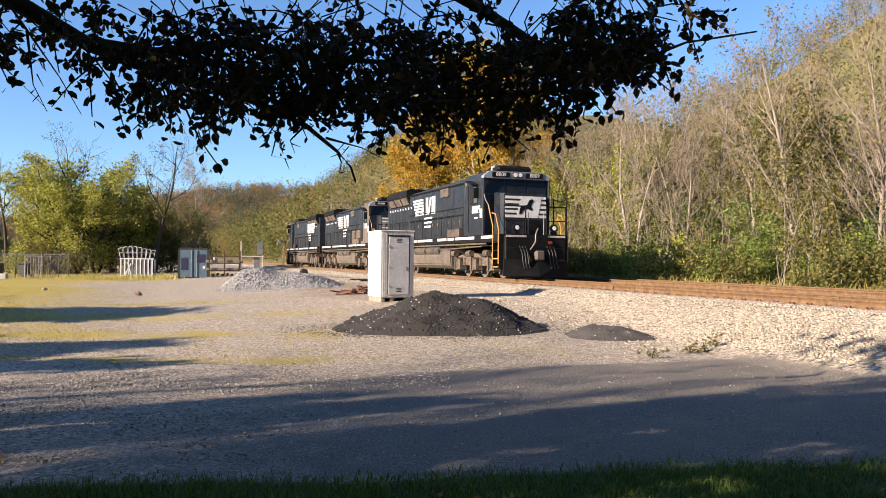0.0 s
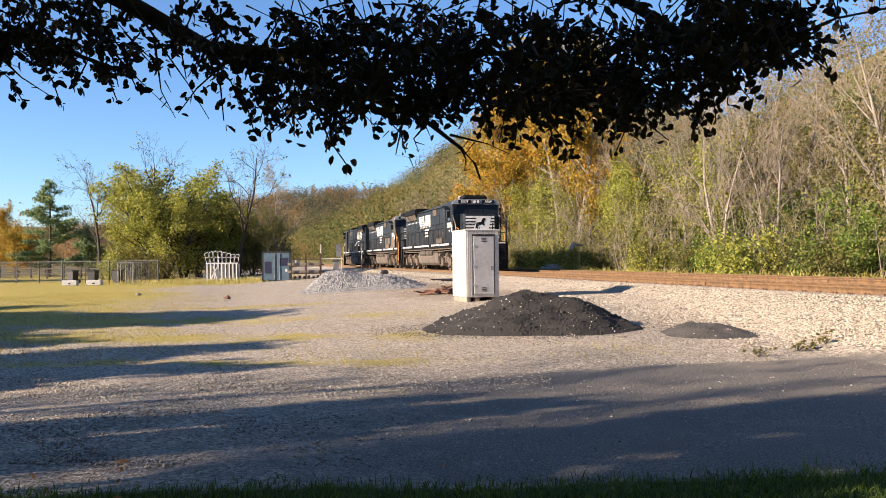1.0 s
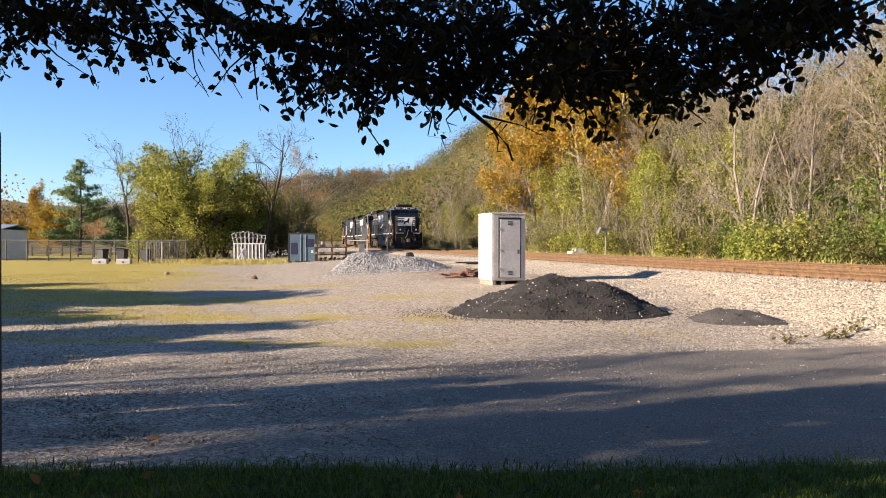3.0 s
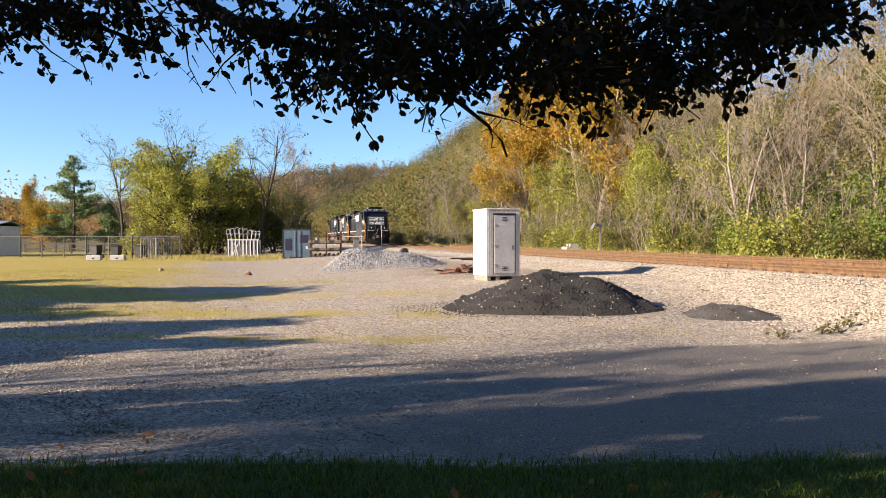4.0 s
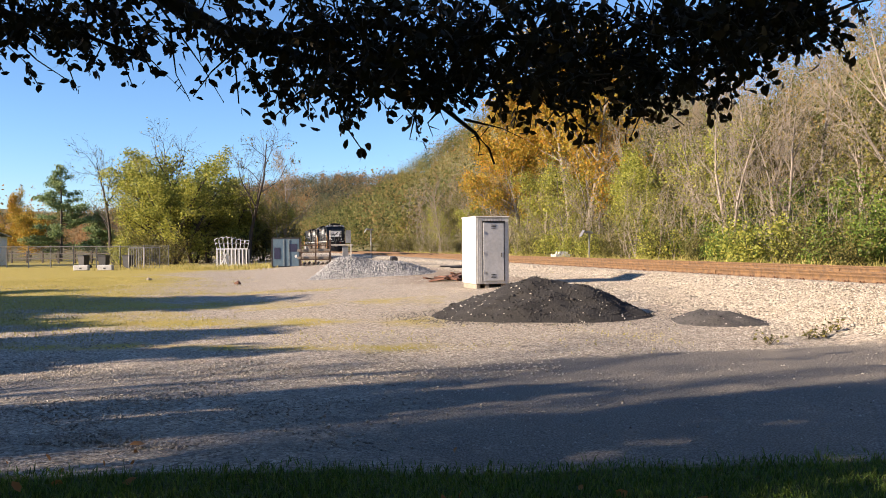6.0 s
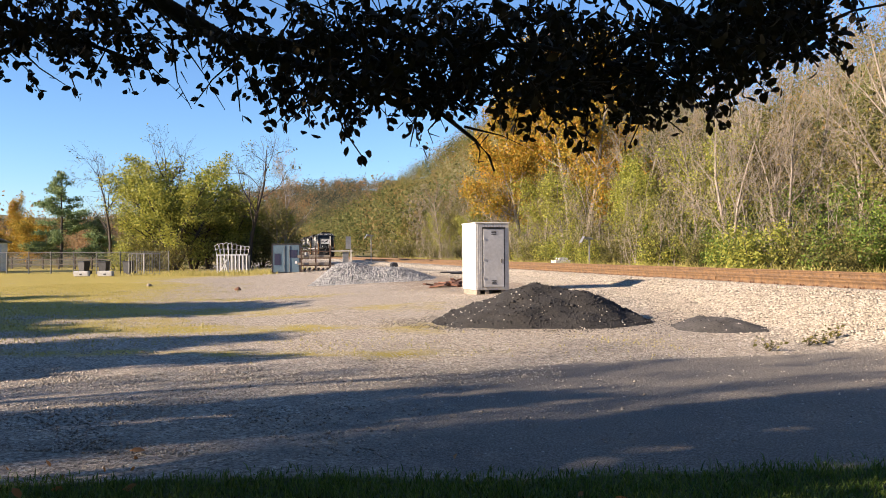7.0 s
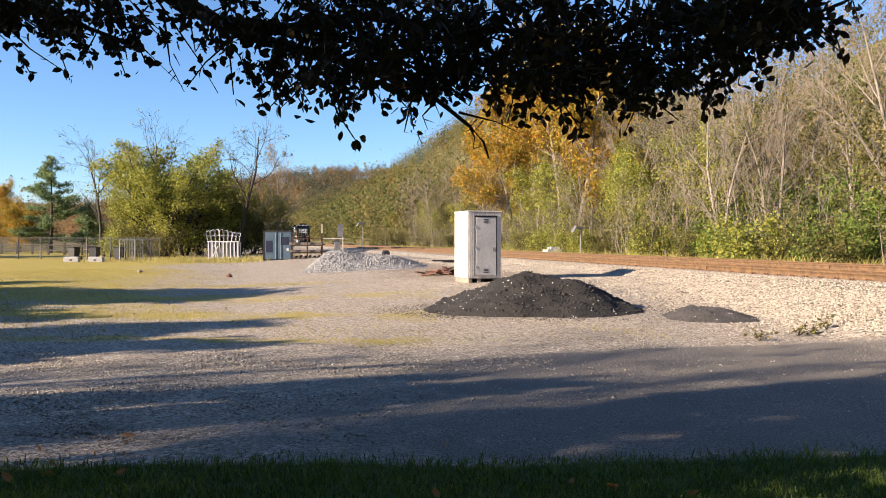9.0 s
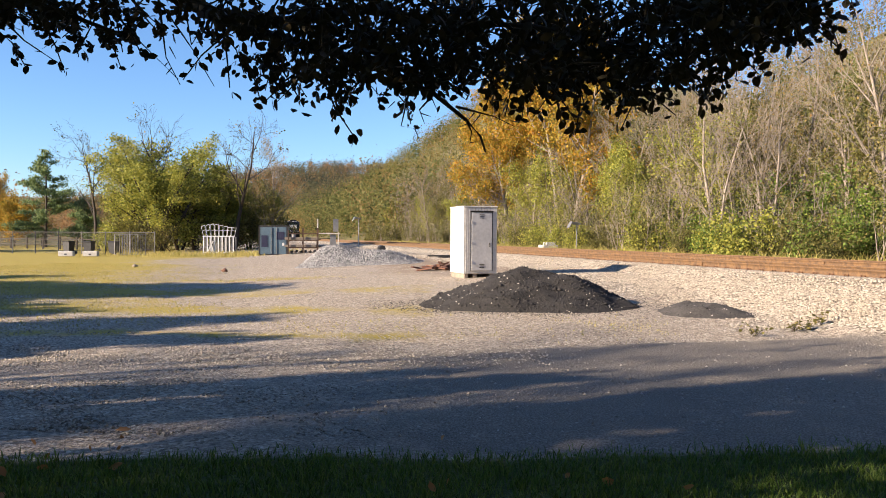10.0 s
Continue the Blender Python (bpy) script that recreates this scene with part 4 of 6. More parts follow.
        for wy in (-1.9, 0, 1.9):
            w = cyl(bmesh.new(), (-0.8, 0, 0), (0.8, 0, 0), 0.09, seg=8)
            for side in (-1, 1):
                cyl(w, (side * 0.70, 0, 0), (side * 0.83, 0, 0), 0.53, seg=20)
                cyl(w, (side * 0.66, 0, 0), (side * 0.70, 0, 0), 0.56, seg=20)
                box(w, side * 0.83, side * 0.84, -0.40, 0.40, -0.05, 0.05)
            wo = part("wheelset", w, M["under"], lo)
            wo.location = (0, ty + wy, 0.53)
            WHEELS.append((wo, ty + wy))
    return lo


ENGINES = [locomotive("black diesel locomotive with white nose stripes, rolling on the near track", "8809", False),
           locomotive("black diesel locomotive with a dusty cab, coupled second", "", True),
           locomotive("black diesel locomotive facing away, coupled third", "", False, 3.6)]

# ---- instrument case ----
def instrument_case():
    z0 = 0.56
    m = Matrix.Translation((-1.20, 22.9, 0)) @ pose(0, 0, 0, 0, 0, TRACK_TURN + 2.6)
    t = thing("equipment_cabinet", "tall weathered white steel equipment cabinet on timber skids", "equipment cabinet", m)
    w, dp, h = 1.02, 1.25, 1.92
    body = B(0, w, 0, dp, z0, z0 + h, 0.012)
    part("body", body, M["casewhite"], t)
    part("roof_cap", B(-0.02, w + 0.02, -0.02, dp + 0.02, z0 + h, z0 + h + 0.035, 0.01), M["casewhite"], t)
    fr = bmesh.new()
    for a in ((0.20, 0.235, 0.08, 1.80), (0.86, 0.895, 0.08, 1.80)):
        box(fr, a[0] + 0.012, a[1] - 0.012, -0.022, 0, z0 + a[2], z0 + a[3])
    box(fr, 0.20, 0.895, -0.022, 0, z0 + 1.77, z0 + 1.80)
    box(fr, 0.20, 0.895, -0.05, 0, z0 + 1.80, z0 + 1.815)
    part("door_frame", fr, M["darkmetal"], t, "dark door surround with drip edge")
    door = part("door", B(0.24, 0.855, -0.03, 0, z0 + 0.09, z0 + 1.765, 0.006), M["casegrey"], t, "steel door, greyed in colour for its shaded face")
    for z, hh in ((1.60, 0.10), (0.17, 0.12)):
        lv = bmesh.new()
        for k in range(3):
            box(lv, 0.47, 0.62, -0.036, -0.03, z0 + z + k * 0.045, z0 + z + k * 0.045 + 0.02)
        part("louvre", lv, M["darkmetal"], door)
    hd = B(0.765, 0.795, -0.065, -0.03, z0 + 0.78, z0 + 0.90, 0.006)
    part("handle", hd, M["darkmetal"], door, "dark door handle")
    for z in (0.3, 0.85, 1.45):
        part("hinge", cyl(bmesh.new(), (0.235, -0.035, z0 + z), (0.235, -0.035, z0 + z + 0.07), 0.010), M["casegrime"], door)
    st = bmesh.new()
    for x in (0.06, 0.115, 0.165):
        box(st, x, x + 0.02, -0.006, 0.0, z0 + 0.02, z0 + h - 0.02)
    part("corrugation", st, M["casewhite"], t)
    for k in range(7):
        x = 0.25 + k * 0.09
        part("grime_streak", B(x, x + 0.035, -0.003, 0.0005, z0 + 1.815, z0 + h - 0.03 * (k % 3)), M["casegrime"], t, "grey grime streak")
    for x in (0.03, 0.30, 0.80):
        part("skid", B(x, x + 0.12, 0.02, dp - 0.02, hz(*W(22.1, 6.2).xy) - 0.05, z0, 0.01), M["wood"], t, "short weathered timber skid")


instrument_case()


# ---- heaps ----
def stone_cloud(n, rnd, place, size, mat_, name="stones", flat=0.7):
    """Loose stones: squashed irregular octahedra, joined in one mesh."""
    base = np.array([(1, 0, 0), (-1, 0, 0), (0, 1, 0), (0, -1, 0), (0, 0, 1), (0, 0, -1)], float)
    tri = np.array([(0, 2, 4), (2, 1, 4), (1, 3, 4), (3, 0, 4), (2, 0, 5), (1, 2, 5), (3, 1, 5), (0, 3, 5)])
    c = np.array([place(rnd) for _ in range(n)])
    g = np.random.RandomState(rnd.randrange(10 ** 6))
    sz = size[0] + (size[1] - size[0]) * g.rand(n) ** 2
    v = base[None] * (0.65 + 0.7 * g.rand(n, 6, 1)) + 0.35 * (g.rand(n, 6, 3) - 0.5)
    a = g.rand(n) * 6.28
    ca, sa = np.cos(a), np.sin(a)
    x, y = v[..., 0] * ca[:, None] - v[..., 1] * sa[:, None], v[..., 0] * sa[:, None] + v[..., 1] * ca[:, None]
    v = np.stack([x, y * (0.6 + 0.4 * g.rand(n, 1)), v[..., 2] * flat], -1) * sz[:, None, None] + c[:, None, :]
    f = (tri[None] + 6 * np.arange(n)[:, None, None]).reshape(-1, 3)
    return mesh_from(name, v.reshape(-1, 3), f, mat_)


def mound(name, cx, cy, shape, half, mat_, res=0.07):
    """A heap standing on the ground; shape(u, v) gives its height over u, v in -1..1."""
    nx, ny = int(2 * half[0] / res), int(2 * half[1] / res)
    u, v = np.meshgrid(np.linspace(-1, 1, nx), np.linspace(-1, 1, ny))
    x, y = cx + u * half[0], cy + v * half[1]
    top = shape(u, v)
    z = height(x, y) - 0.06 + np.maximum(top, 0) * 1.0
    idx = np.arange(nx * ny).reshape(ny, nx)
    faces = np.stack([idx[:-1, :-1], idx[:-1, 1:], idx[1:, 1:], idx[1:, :-1]], -1).reshape(-1, 4)
    keep = (top.ravel()[faces] > 0.0).any(1)
    return mesh_from(name, np.stack([x, y, z], -1).reshape(-1, 3), faces[keep], mat_, True)


def dark_shape(u, v):
    skew = u + 0.07
    r = np.sqrt(np.clip((np.where(skew > 0, skew / 1.05, skew / 0.93)) ** 2 + v ** 2, 0, 4))
    r = r + 0.05 * wavy(u, v, 4.0, 1.0)
    peak = 0.96 * np.clip(1 - np.abs(r) ** 0.98, 0, 1)
    shoulder = 0.14 * np.exp(-((u - 0.42) / 0.22) ** 2 - ((v + 0.1) / 0.45) ** 2)
    return np.where(r < 1.02, np.minimum(peak + shoulder * (peak > 0.02), 0.95) + 0.075 * wavy(u, v, 5.0, 6.0) * (peak > 0.12), 0) + (0.045 * wavy(u, v, 11, 2) + 0.026 * wavy(u, v, 27, 3)) * (peak > 0.03)


def low_shape(u, v):
    r = np.sqrt(u * u + v * v) + 0.08 * wavy(u, v, 3.5, 4.0)
    return 0.29 * np.clip(1 - r ** 1.6, 0, 1) * (1 + 0.25 * wavy(u, v, 5, 2)) + 0.012 * wavy(u, v, 16, 1) * (r < 0.98)


def stone_shape(u, v):
    ridge = 0.96 * sstep(u, -0.92, -0.42) * (1 - 0.28 * sstep(u, -0.30, 0.05)) * (1 - sstep(u, 0.22, 0.98))
    across = np.clip(1.12 - 1.25 * np.abs(v + 0.06 * wavy(u, v, 2.5, 3)) ** 1.15, 0, 1)
    return ridge * across * (1 + 0.10 * wavy(u, v, 6, 2)) - 0.05 + 0.035 * wavy(u, v, 9, 1)


def on_mound(cx, cy, shape, half, thr):
    def f(r):
        while True:
            u, v = r.uniform(-1, 1), r.uniform(-1, 1)
            t = float(shape(np.float64(u), np.float64(v)))
            if t > thr:
                x, y = cx + u * half[0], cy + v * half[1]
                return x, y, hz(x, y) - 0.06 + t
    return f


def heap(name, label, cat, cx, cy, shape, half, mat_, extras, thr=0.03):
    t = thing(name, label, cat)
    put("mound", mound("mound", cx, cy, shape, half, mat_), t)
    for k, (n, sz, m_) in enumerate(extras):
        ob = put("stone_cover", stone_cloud(n, random.Random(k + 5), on_mound(cx, cy, shape, half, thr), sz, m_), t)
        tagged(ob, kind="stuff")
    return t


heap("millings_heap", "heap of black asphalt millings flecked with pale pebbles", "heap", 0.52, 17.15, dark_shape, (2.5, 1.35), M["coal"],
     [(6000, (0.006, 0.034), M["coallump"]), (60, (0.03, 0.07), M["coallump"]), (240, (0.008, 0.03), M["paleflint"])])
heap("low_millings_heap", "low flat heap of black asphalt millings beside the ballast", "heap", 4.02, 16.35, low_shape, (1.12, 0.85), M["dustheap"],
     [(500, (0.006, 0.025), M["coallump"]), (30, (0.01, 0.03), M["paleflint"])])
heap("crushed_stone_heap", "long heap of grey crushed stone in the yard", "heap", -6.4, 35.2, stone_shape, (3.4, 2.2), M["greystone"],
     [(9000, (0.025, 0.085), M["greystone"])], 0.02)


# ---- trees ----
def grow(rnd, start, way, length, radius, level, out, tips, wander=0.12, up=0.05, kids=(9, 5, 4), lean=(35, 62), shrink=(0.35, 0.62), segs=5, start_at=0.3):
    """One bough and what springs from it."""
    pts, rad = [Vector(start)], [radius]
    d = Vector(way).normalized()
    for k in range(segs):
        d = (d + Vector((rnd.gauss(0, wander), rnd.gauss(0, wander), rnd.gauss(0, wander) + up))).normalized()
        pts.append(pts[-1] + d * (length / segs))
        rad.append(max(radius * (1 - 0.82 * (k + 1) / segs), 0.006))
    out.append((level, pts, rad))
    if level >= len(kids):
        tips.append((pts, level))
        return
    for k in range(kids[level]):
        u = start_at + (0.98 - start_at) * (k + rnd.random()) / kids[level]
        i = min(int(u * segs), segs - 1)
        p = pts[i].lerp(pts[i + 1], u * segs - i)
        t = (pts[i + 1] - pts[i]).normalized()
        side = t.cross(Vector((rnd.gauss(0, 1), rnd.gauss(0, 1), rnd.gauss(0, 1)))).normalized()
        a = radians(rnd.uniform(*lean))
        grow(rnd, p, t * math.cos(a) + side * math.sin(a), length * rnd.uniform(*shrink) * (1.1 - 0.45 * u), rad[i] * rnd.uniform(0.4, 0.6), level + 1,
             out, tips, wander * 1.15, up, kids, lean, shrink, max(segs - 1, 3), 0.2)


def tubes(branches, mat_, sides=(7, 4, 3, 3, 3), name="trunk"):
    verts, faces = [], []
    for level, pts, rad in branches:
        if level >= 2 and len(pts) > 3:
            pick = sorted(set(list(range(0, len(pts), 2)) + [len(pts) - 1]))
            pts, rad = [pts[i] for i in pick], [rad[i] for i in pick]
        n = sides[min(level, len(sides) - 1)]
        base = len(verts)
        for k, (p, r) in enumerate(zip(pts, rad)):
            d = (pts[min(k + 1, len(pts) - 1)] - pts[max(k - 1, 0)]).normalized()
            a = d.orthogonal().normalized()
            b_ = d.cross(a)
            for i in range(n):
                w = 6.2832 * i / n
                verts.append(p + (a * math.cos(w) + b_ * math.sin(w)) * r)
        for k in range(len(pts) - 1):
            for i in range(n):
                j = (i + 1) % n
                faces.append((base + k * n + i, base + k * n + j, base + (k + 1) * n + j, base + (k + 1) * n + i))
    return mesh_from(name, np.array([tuple(v) for v in verts]), faces, mat_, True)


def leaf_mesh(name, centres, size, seed, mat_, tint=None, droop=0.0, pointed=False):
    """Single leaves or sprays of leaves, each a folded four- or six-cornered blade of its own."""
    g = np.random.RandomState(seed)
    c = np.asarray(centres, float)
    n = len(c)
    a = g.randn(n, 3)
    a[:, 2] -= droop
    a /= np.linalg.norm(a, axis=1)[:, None]
    b_ = np.cross(a, g.randn(n, 3))
    b_ /= np.linalg.norm(b_, axis=1)[:, None] + 1e-9
    nn = np.cross(a, b_)
    sz = np.broadcast_to(size, (n,)) * (0.6 + 0.8 * g.rand(n))
    if pointed:
        lay = [(0, 0, 0), (0.30, 0.24, 0.06), (0.68, 0.26, 0.05), (1.0, 0, -0.06), (0.68, -0.26, 0.05), (0.30, -0.24, 0.06)]
        tri = np.array([(0, 1, 5), (1, 2, 4), (1, 4, 5), (2, 3, 4)])
    else:
        lay = [(0, 0, 0), (0.5, 0.36, 0.10), (1.0, 0, 0), (0.5, -0.36, 0.10)]
        tri = np.array([(0, 1, 2, 3)])
    v = np.stack([c + sz[:, None] * (u * a + w * b_ + h * nn) for u, w, h in lay], 1)
    k = len(lay)
    f = (tri[None] + k * np.arange(n)[:, None, None]).reshape(-1, tri.shape[1])
    me = mesh_from(name, v.reshape(-1, 3), f, mat_)
    if tint is not None:
        me.attributes.new("tint", "FLOAT", "POINT").data.foreach_set("value", np.repeat(np.asarray(tint, np.float32), k))
    return me


def leaf_points(rnd, tips, n, jit):
    out = []
    for _ in range(n):
        pts, _l = rnd.choice(tips)
        u = rnd.random() ** 0.7 * (len(pts) - 1)
        i = min(int(u), len(pts) - 2)
        p = pts[i].lerp(pts[i + 1], u - i)
        out.append((p.x + rnd.gauss(0, jit), p.y + rnd.gauss(0, jit), p.z + rnd.gauss(0, jit)))
    return out


PROTOS = {}


def tree_meshes(kind):
    """Trunk and crown of one sort of tree, made once, standing at the origin."""
    if kind in PROTOS:
        return PROTOS[kind]
    sort, seed = kind
    r = random.Random(seed * 77 + len(sort) * 13)
    br, tips = [], []
    if sort == "bare":
        h = 9.5
        grow(r, (0, 0, -0.3), (r.gauss(0, 0.07), r.gauss(0, 0.07), 1), h, 0.115, 0, br, tips, 0.08, 0.06, (17, 9, 6), (22, 52), (0.30, 0.50), 7, 0.16)
        if seed % 2:
            grow(r, (0.3, 0.1, -0.3), (0.22, r.gauss(0, 0.1), 1), h * 0.9, 0.09, 0, br, tips, 0.08, 0.06, (14, 8, 6), (22, 52), (0.30, 0.50), 7, 0.2)
        bark, lm, n, sz, jit = M["palebark"], M["leafrust"], 1300, 0.09, 0.06
    elif sort == "stems":
        for k in range(9):
            x, y = r.gauss(0, 0.9), r.gauss(0, 0.6)
            grow(r, (x, y, -0.2), (r.gauss(0, 0.2), r.gauss(0, 0.2), 1), r.uniform(2.2, 5.0), 0.03, 1, br, tips, 0.10, 0.03, (0, 4, 2), (18, 40), (0.3, 0.5), 5, 0.3)
        bark, lm, n, sz, jit = M["palebark"], M["leafolive"], 520, 0.11, 0.15
    elif sort in ("shrub_green", "shrub_yellow", "shrub_fresh"):
        for k in range(6):
            grow(r, (r.gauss(0, 0.4), r.gauss(0, 0.3), -0.2), (r.gauss(0, 0.5), r.gauss(0, 0.5), 1), r.uniform(1.4, 2.6), 0.03, 1, br, tips, 0.14, 0.0, (0, 6, 3), (30, 65), (0.4, 0.65), 4, 0.15)
        bark, lm, n, sz, jit = M["bark"], M[dict(shrub_yellow="leafgreen", shrub_green="leafolive", shrub_fresh="leaffresh")[sort]], 3000, 0.115, 0.20
    elif sort in ("young", "young_rust"):
        grow(r, (0, 0, -0.3), (r.gauss(0, 0.08), r.gauss(0, 0.08), 1), 6.2, 0.075, 0, br, tips, 0.10, 0.04, (14, 5, 3), (32, 65), (0.32, 0.52), 6, 0.12)
        bark, lm, n, sz, jit = M["palebark"], M["leafgreen" if sort == "young" else "leafolive"], 4300, 0.125, 0.24
    elif sort == "golden":
        grow(r, (0, 0, -0.3), (0.03, 0, 1), 13.5, 0.20, 0, br, tips, 0.07, 0.05, (18, 7, 4), (28, 58), (0.30, 0.46), 8, 0.14)
        bark, lm, n, sz, jit = M["palebark"], M["leafyellow"], 20000, 0.175, 0.30
    elif sort == "broad":
        for k in range(4):
            a = 6.28 * k / 4 + r.random()
            grow(r, (0.15 * math.cos(a), 0.15 * math.sin(a), -0.3), (0.55 * math.cos(a), 0.55 * math.sin(a), 1), r.uniform(7.2, 8.8), 0.17, 0, br, tips, 0.10, 0.03, (10, 6, 4), (30, 60), (0.30, 0.50), 6, 0.22)
        bark, lm, n, sz, jit = M["bark"], M["leafgreen" if seed != 2 else "leafolive"], 30000, 0.125, 0.22
    elif sort in ("bright", "golden_round", "dense"):
        for k in range(3):
            a = 6.28 * k / 3 + r.random()
            grow(r, (0.1 * math.cos(a), 0.1 * math.sin(a), -0.3), (0.35 * math.cos(a), 0.35 * math.sin(a), 1), 5.6, 0.10, 0, br, tips, 0.10, 0.03, (11, 6, 3), (35, 65), (0.32, 0.5), 6, 0.12)
        bark, lm, n, sz, jit = M["bark"], M["leafyellow" if sort == "golden_round" else "leafgreen"], 15000, 0.15, 0.24
        # fuller crown, for unseen trees that only cast shade
        if sort == "dense":
            lm, n, sz = M["leafolive"], 17000, 0.30
    elif sort == "dead":
        grow(r, (0, 0, -0.3), (-0.10, 0, 1), 8.5, 0.16, 0, br, tips, 0.12, 0.03, (10, 8, 6), (28, 58), (0.36, 0.58), 7, 0.3)
        bark, lm, n, sz, jit = M["bark"], M["leafolive"], 160, 0.14, 0.15
    PROTOS[kind] = (tubes(br, bark), leaf_mesh("crown", leaf_points(r, tips, n, jit), sz, seed, lm))
    return PROTOS[kind]


def tree(kind, x, y, size, turn, label, group="", name="tree", squash=1.0):
    tr, cr = tree_meshes(kind)
    t = thing(name, label, "shrub" if name == "shrub" else "tree", Matrix.Translation((x, y, hz(x, y))) @ pose(0, 0, 0, 0, 0, turn), group)
    t.scale = (size * squash, size * squash, size)
    put("trunk", tr, t)
    put("crown", cr, t)
    return t


LABELS = dict(bare="bare grey-barked tree with a few brown leaves", stems="clump of thin pale upright saplings and dry canes",
              shrub_green="dense olive green roadside shrub", shrub_yellow="yellow-green leafy shrub at the wood's edge", shrub_fresh="fresh green leafy shrub at the wood's edge",
              young="young tree with thin yellow-green leaves", young_rust="young tree with sparse olive leaves", golden="tall golden autumn tree with pale limbs",
              broad="broad spreading tree with thinning yellow-green leaves", bright="rounded bright yellow-green tree", golden_round="rounded golden-orange autumn tree", dense="unseen dense broad-leaved tree, added to cast shade", dead="leafless dark-barked tree with bent trunk")


def wood_edge():
    """The strip of trees between the tracks and the hill, met from near to far."""
    r = random.Random(41)

    def row(sort, name, s0, s1, q0, q1, n, size, seeds=2, grp="trees beyond the tracks"):
        for k in range(n):
            u = (k + r.uniform(0.1, 0.9)) / n
            s, q = s0 + (s1 - s0) * u, r.uniform(q0, q1)
            p = W(s, q)
            tree((sort, 1 + k % seeds), p.x, p.y, r.uniform(*size), r.uniform(0, 360), LABELS[sort], grp, name)

    row("bare", "tree", 12, 62, 25, 33, 22, (0.85, 1.28), 5)
    row("bare", "tree", 62, 150, 25, 36, 14, (0.8, 1.15), 5)
    row("stems", "shrub", 12, 60, 22.7, 26, 24, (0.7, 1.15), 3, "saplings beyond the tracks")
    row("stems", "shrub", 60, 140, 22.7, 25, 16, (0.7, 1.1), 3, "saplings beyond the tracks")
    row("shrub_green", "shrub", 12, 60, 22.6, 25.5, 20, (0.6, 1.1), 2, "shrubs beyond the tracks")
    row("shrub_yellow", "shrub", 30, 75, 22.8, 25, 12, (0.7, 1.15), 2, "shrubs beyond the tracks")
    row("shrub_green", "shrub", 60, 150, 22.6, 26, 14, (0.6, 1.2), 2, "shrubs beyond the tracks")
    row("shrub_fresh", "shrub", 13, 44, 22.8, 26.5, 11, (0.6, 1.05), 2, "shrubs beyond the tracks")
    row("shrub_fresh", "shrub", 14, 60, 26, 31, 9, (0.9, 1.5), 2, "shrubs beyond the tracks")
    row("young", "tree", 42, 66, 25, 30, 9, (0.95, 1.3), 2)
    row("young_rust", "tree", 12, 45, 26, 36, 14, (0.8, 1.25), 2)
    row("young", "tree", 66, 150, 25, 32, 10, (0.8, 1.25), 2)
    row("young_rust", "tree", 45, 160, 28, 40, 16, (0.9, 1.4), 2)
    for s, q, sz, sd in ((62, 27.5, 1.12, 1), (69, 29, 1.25, 2), (77, 27.0, 1.2, 1), (86, 29, 1.1, 2), (73, 33, 1.25, 1)):
        p = W(s, q)
        tree(("golden", sd), p.x, p.y, sz, 60 * s, LABELS["golden"], "golden trees beyond the tracks")


wood_edge()


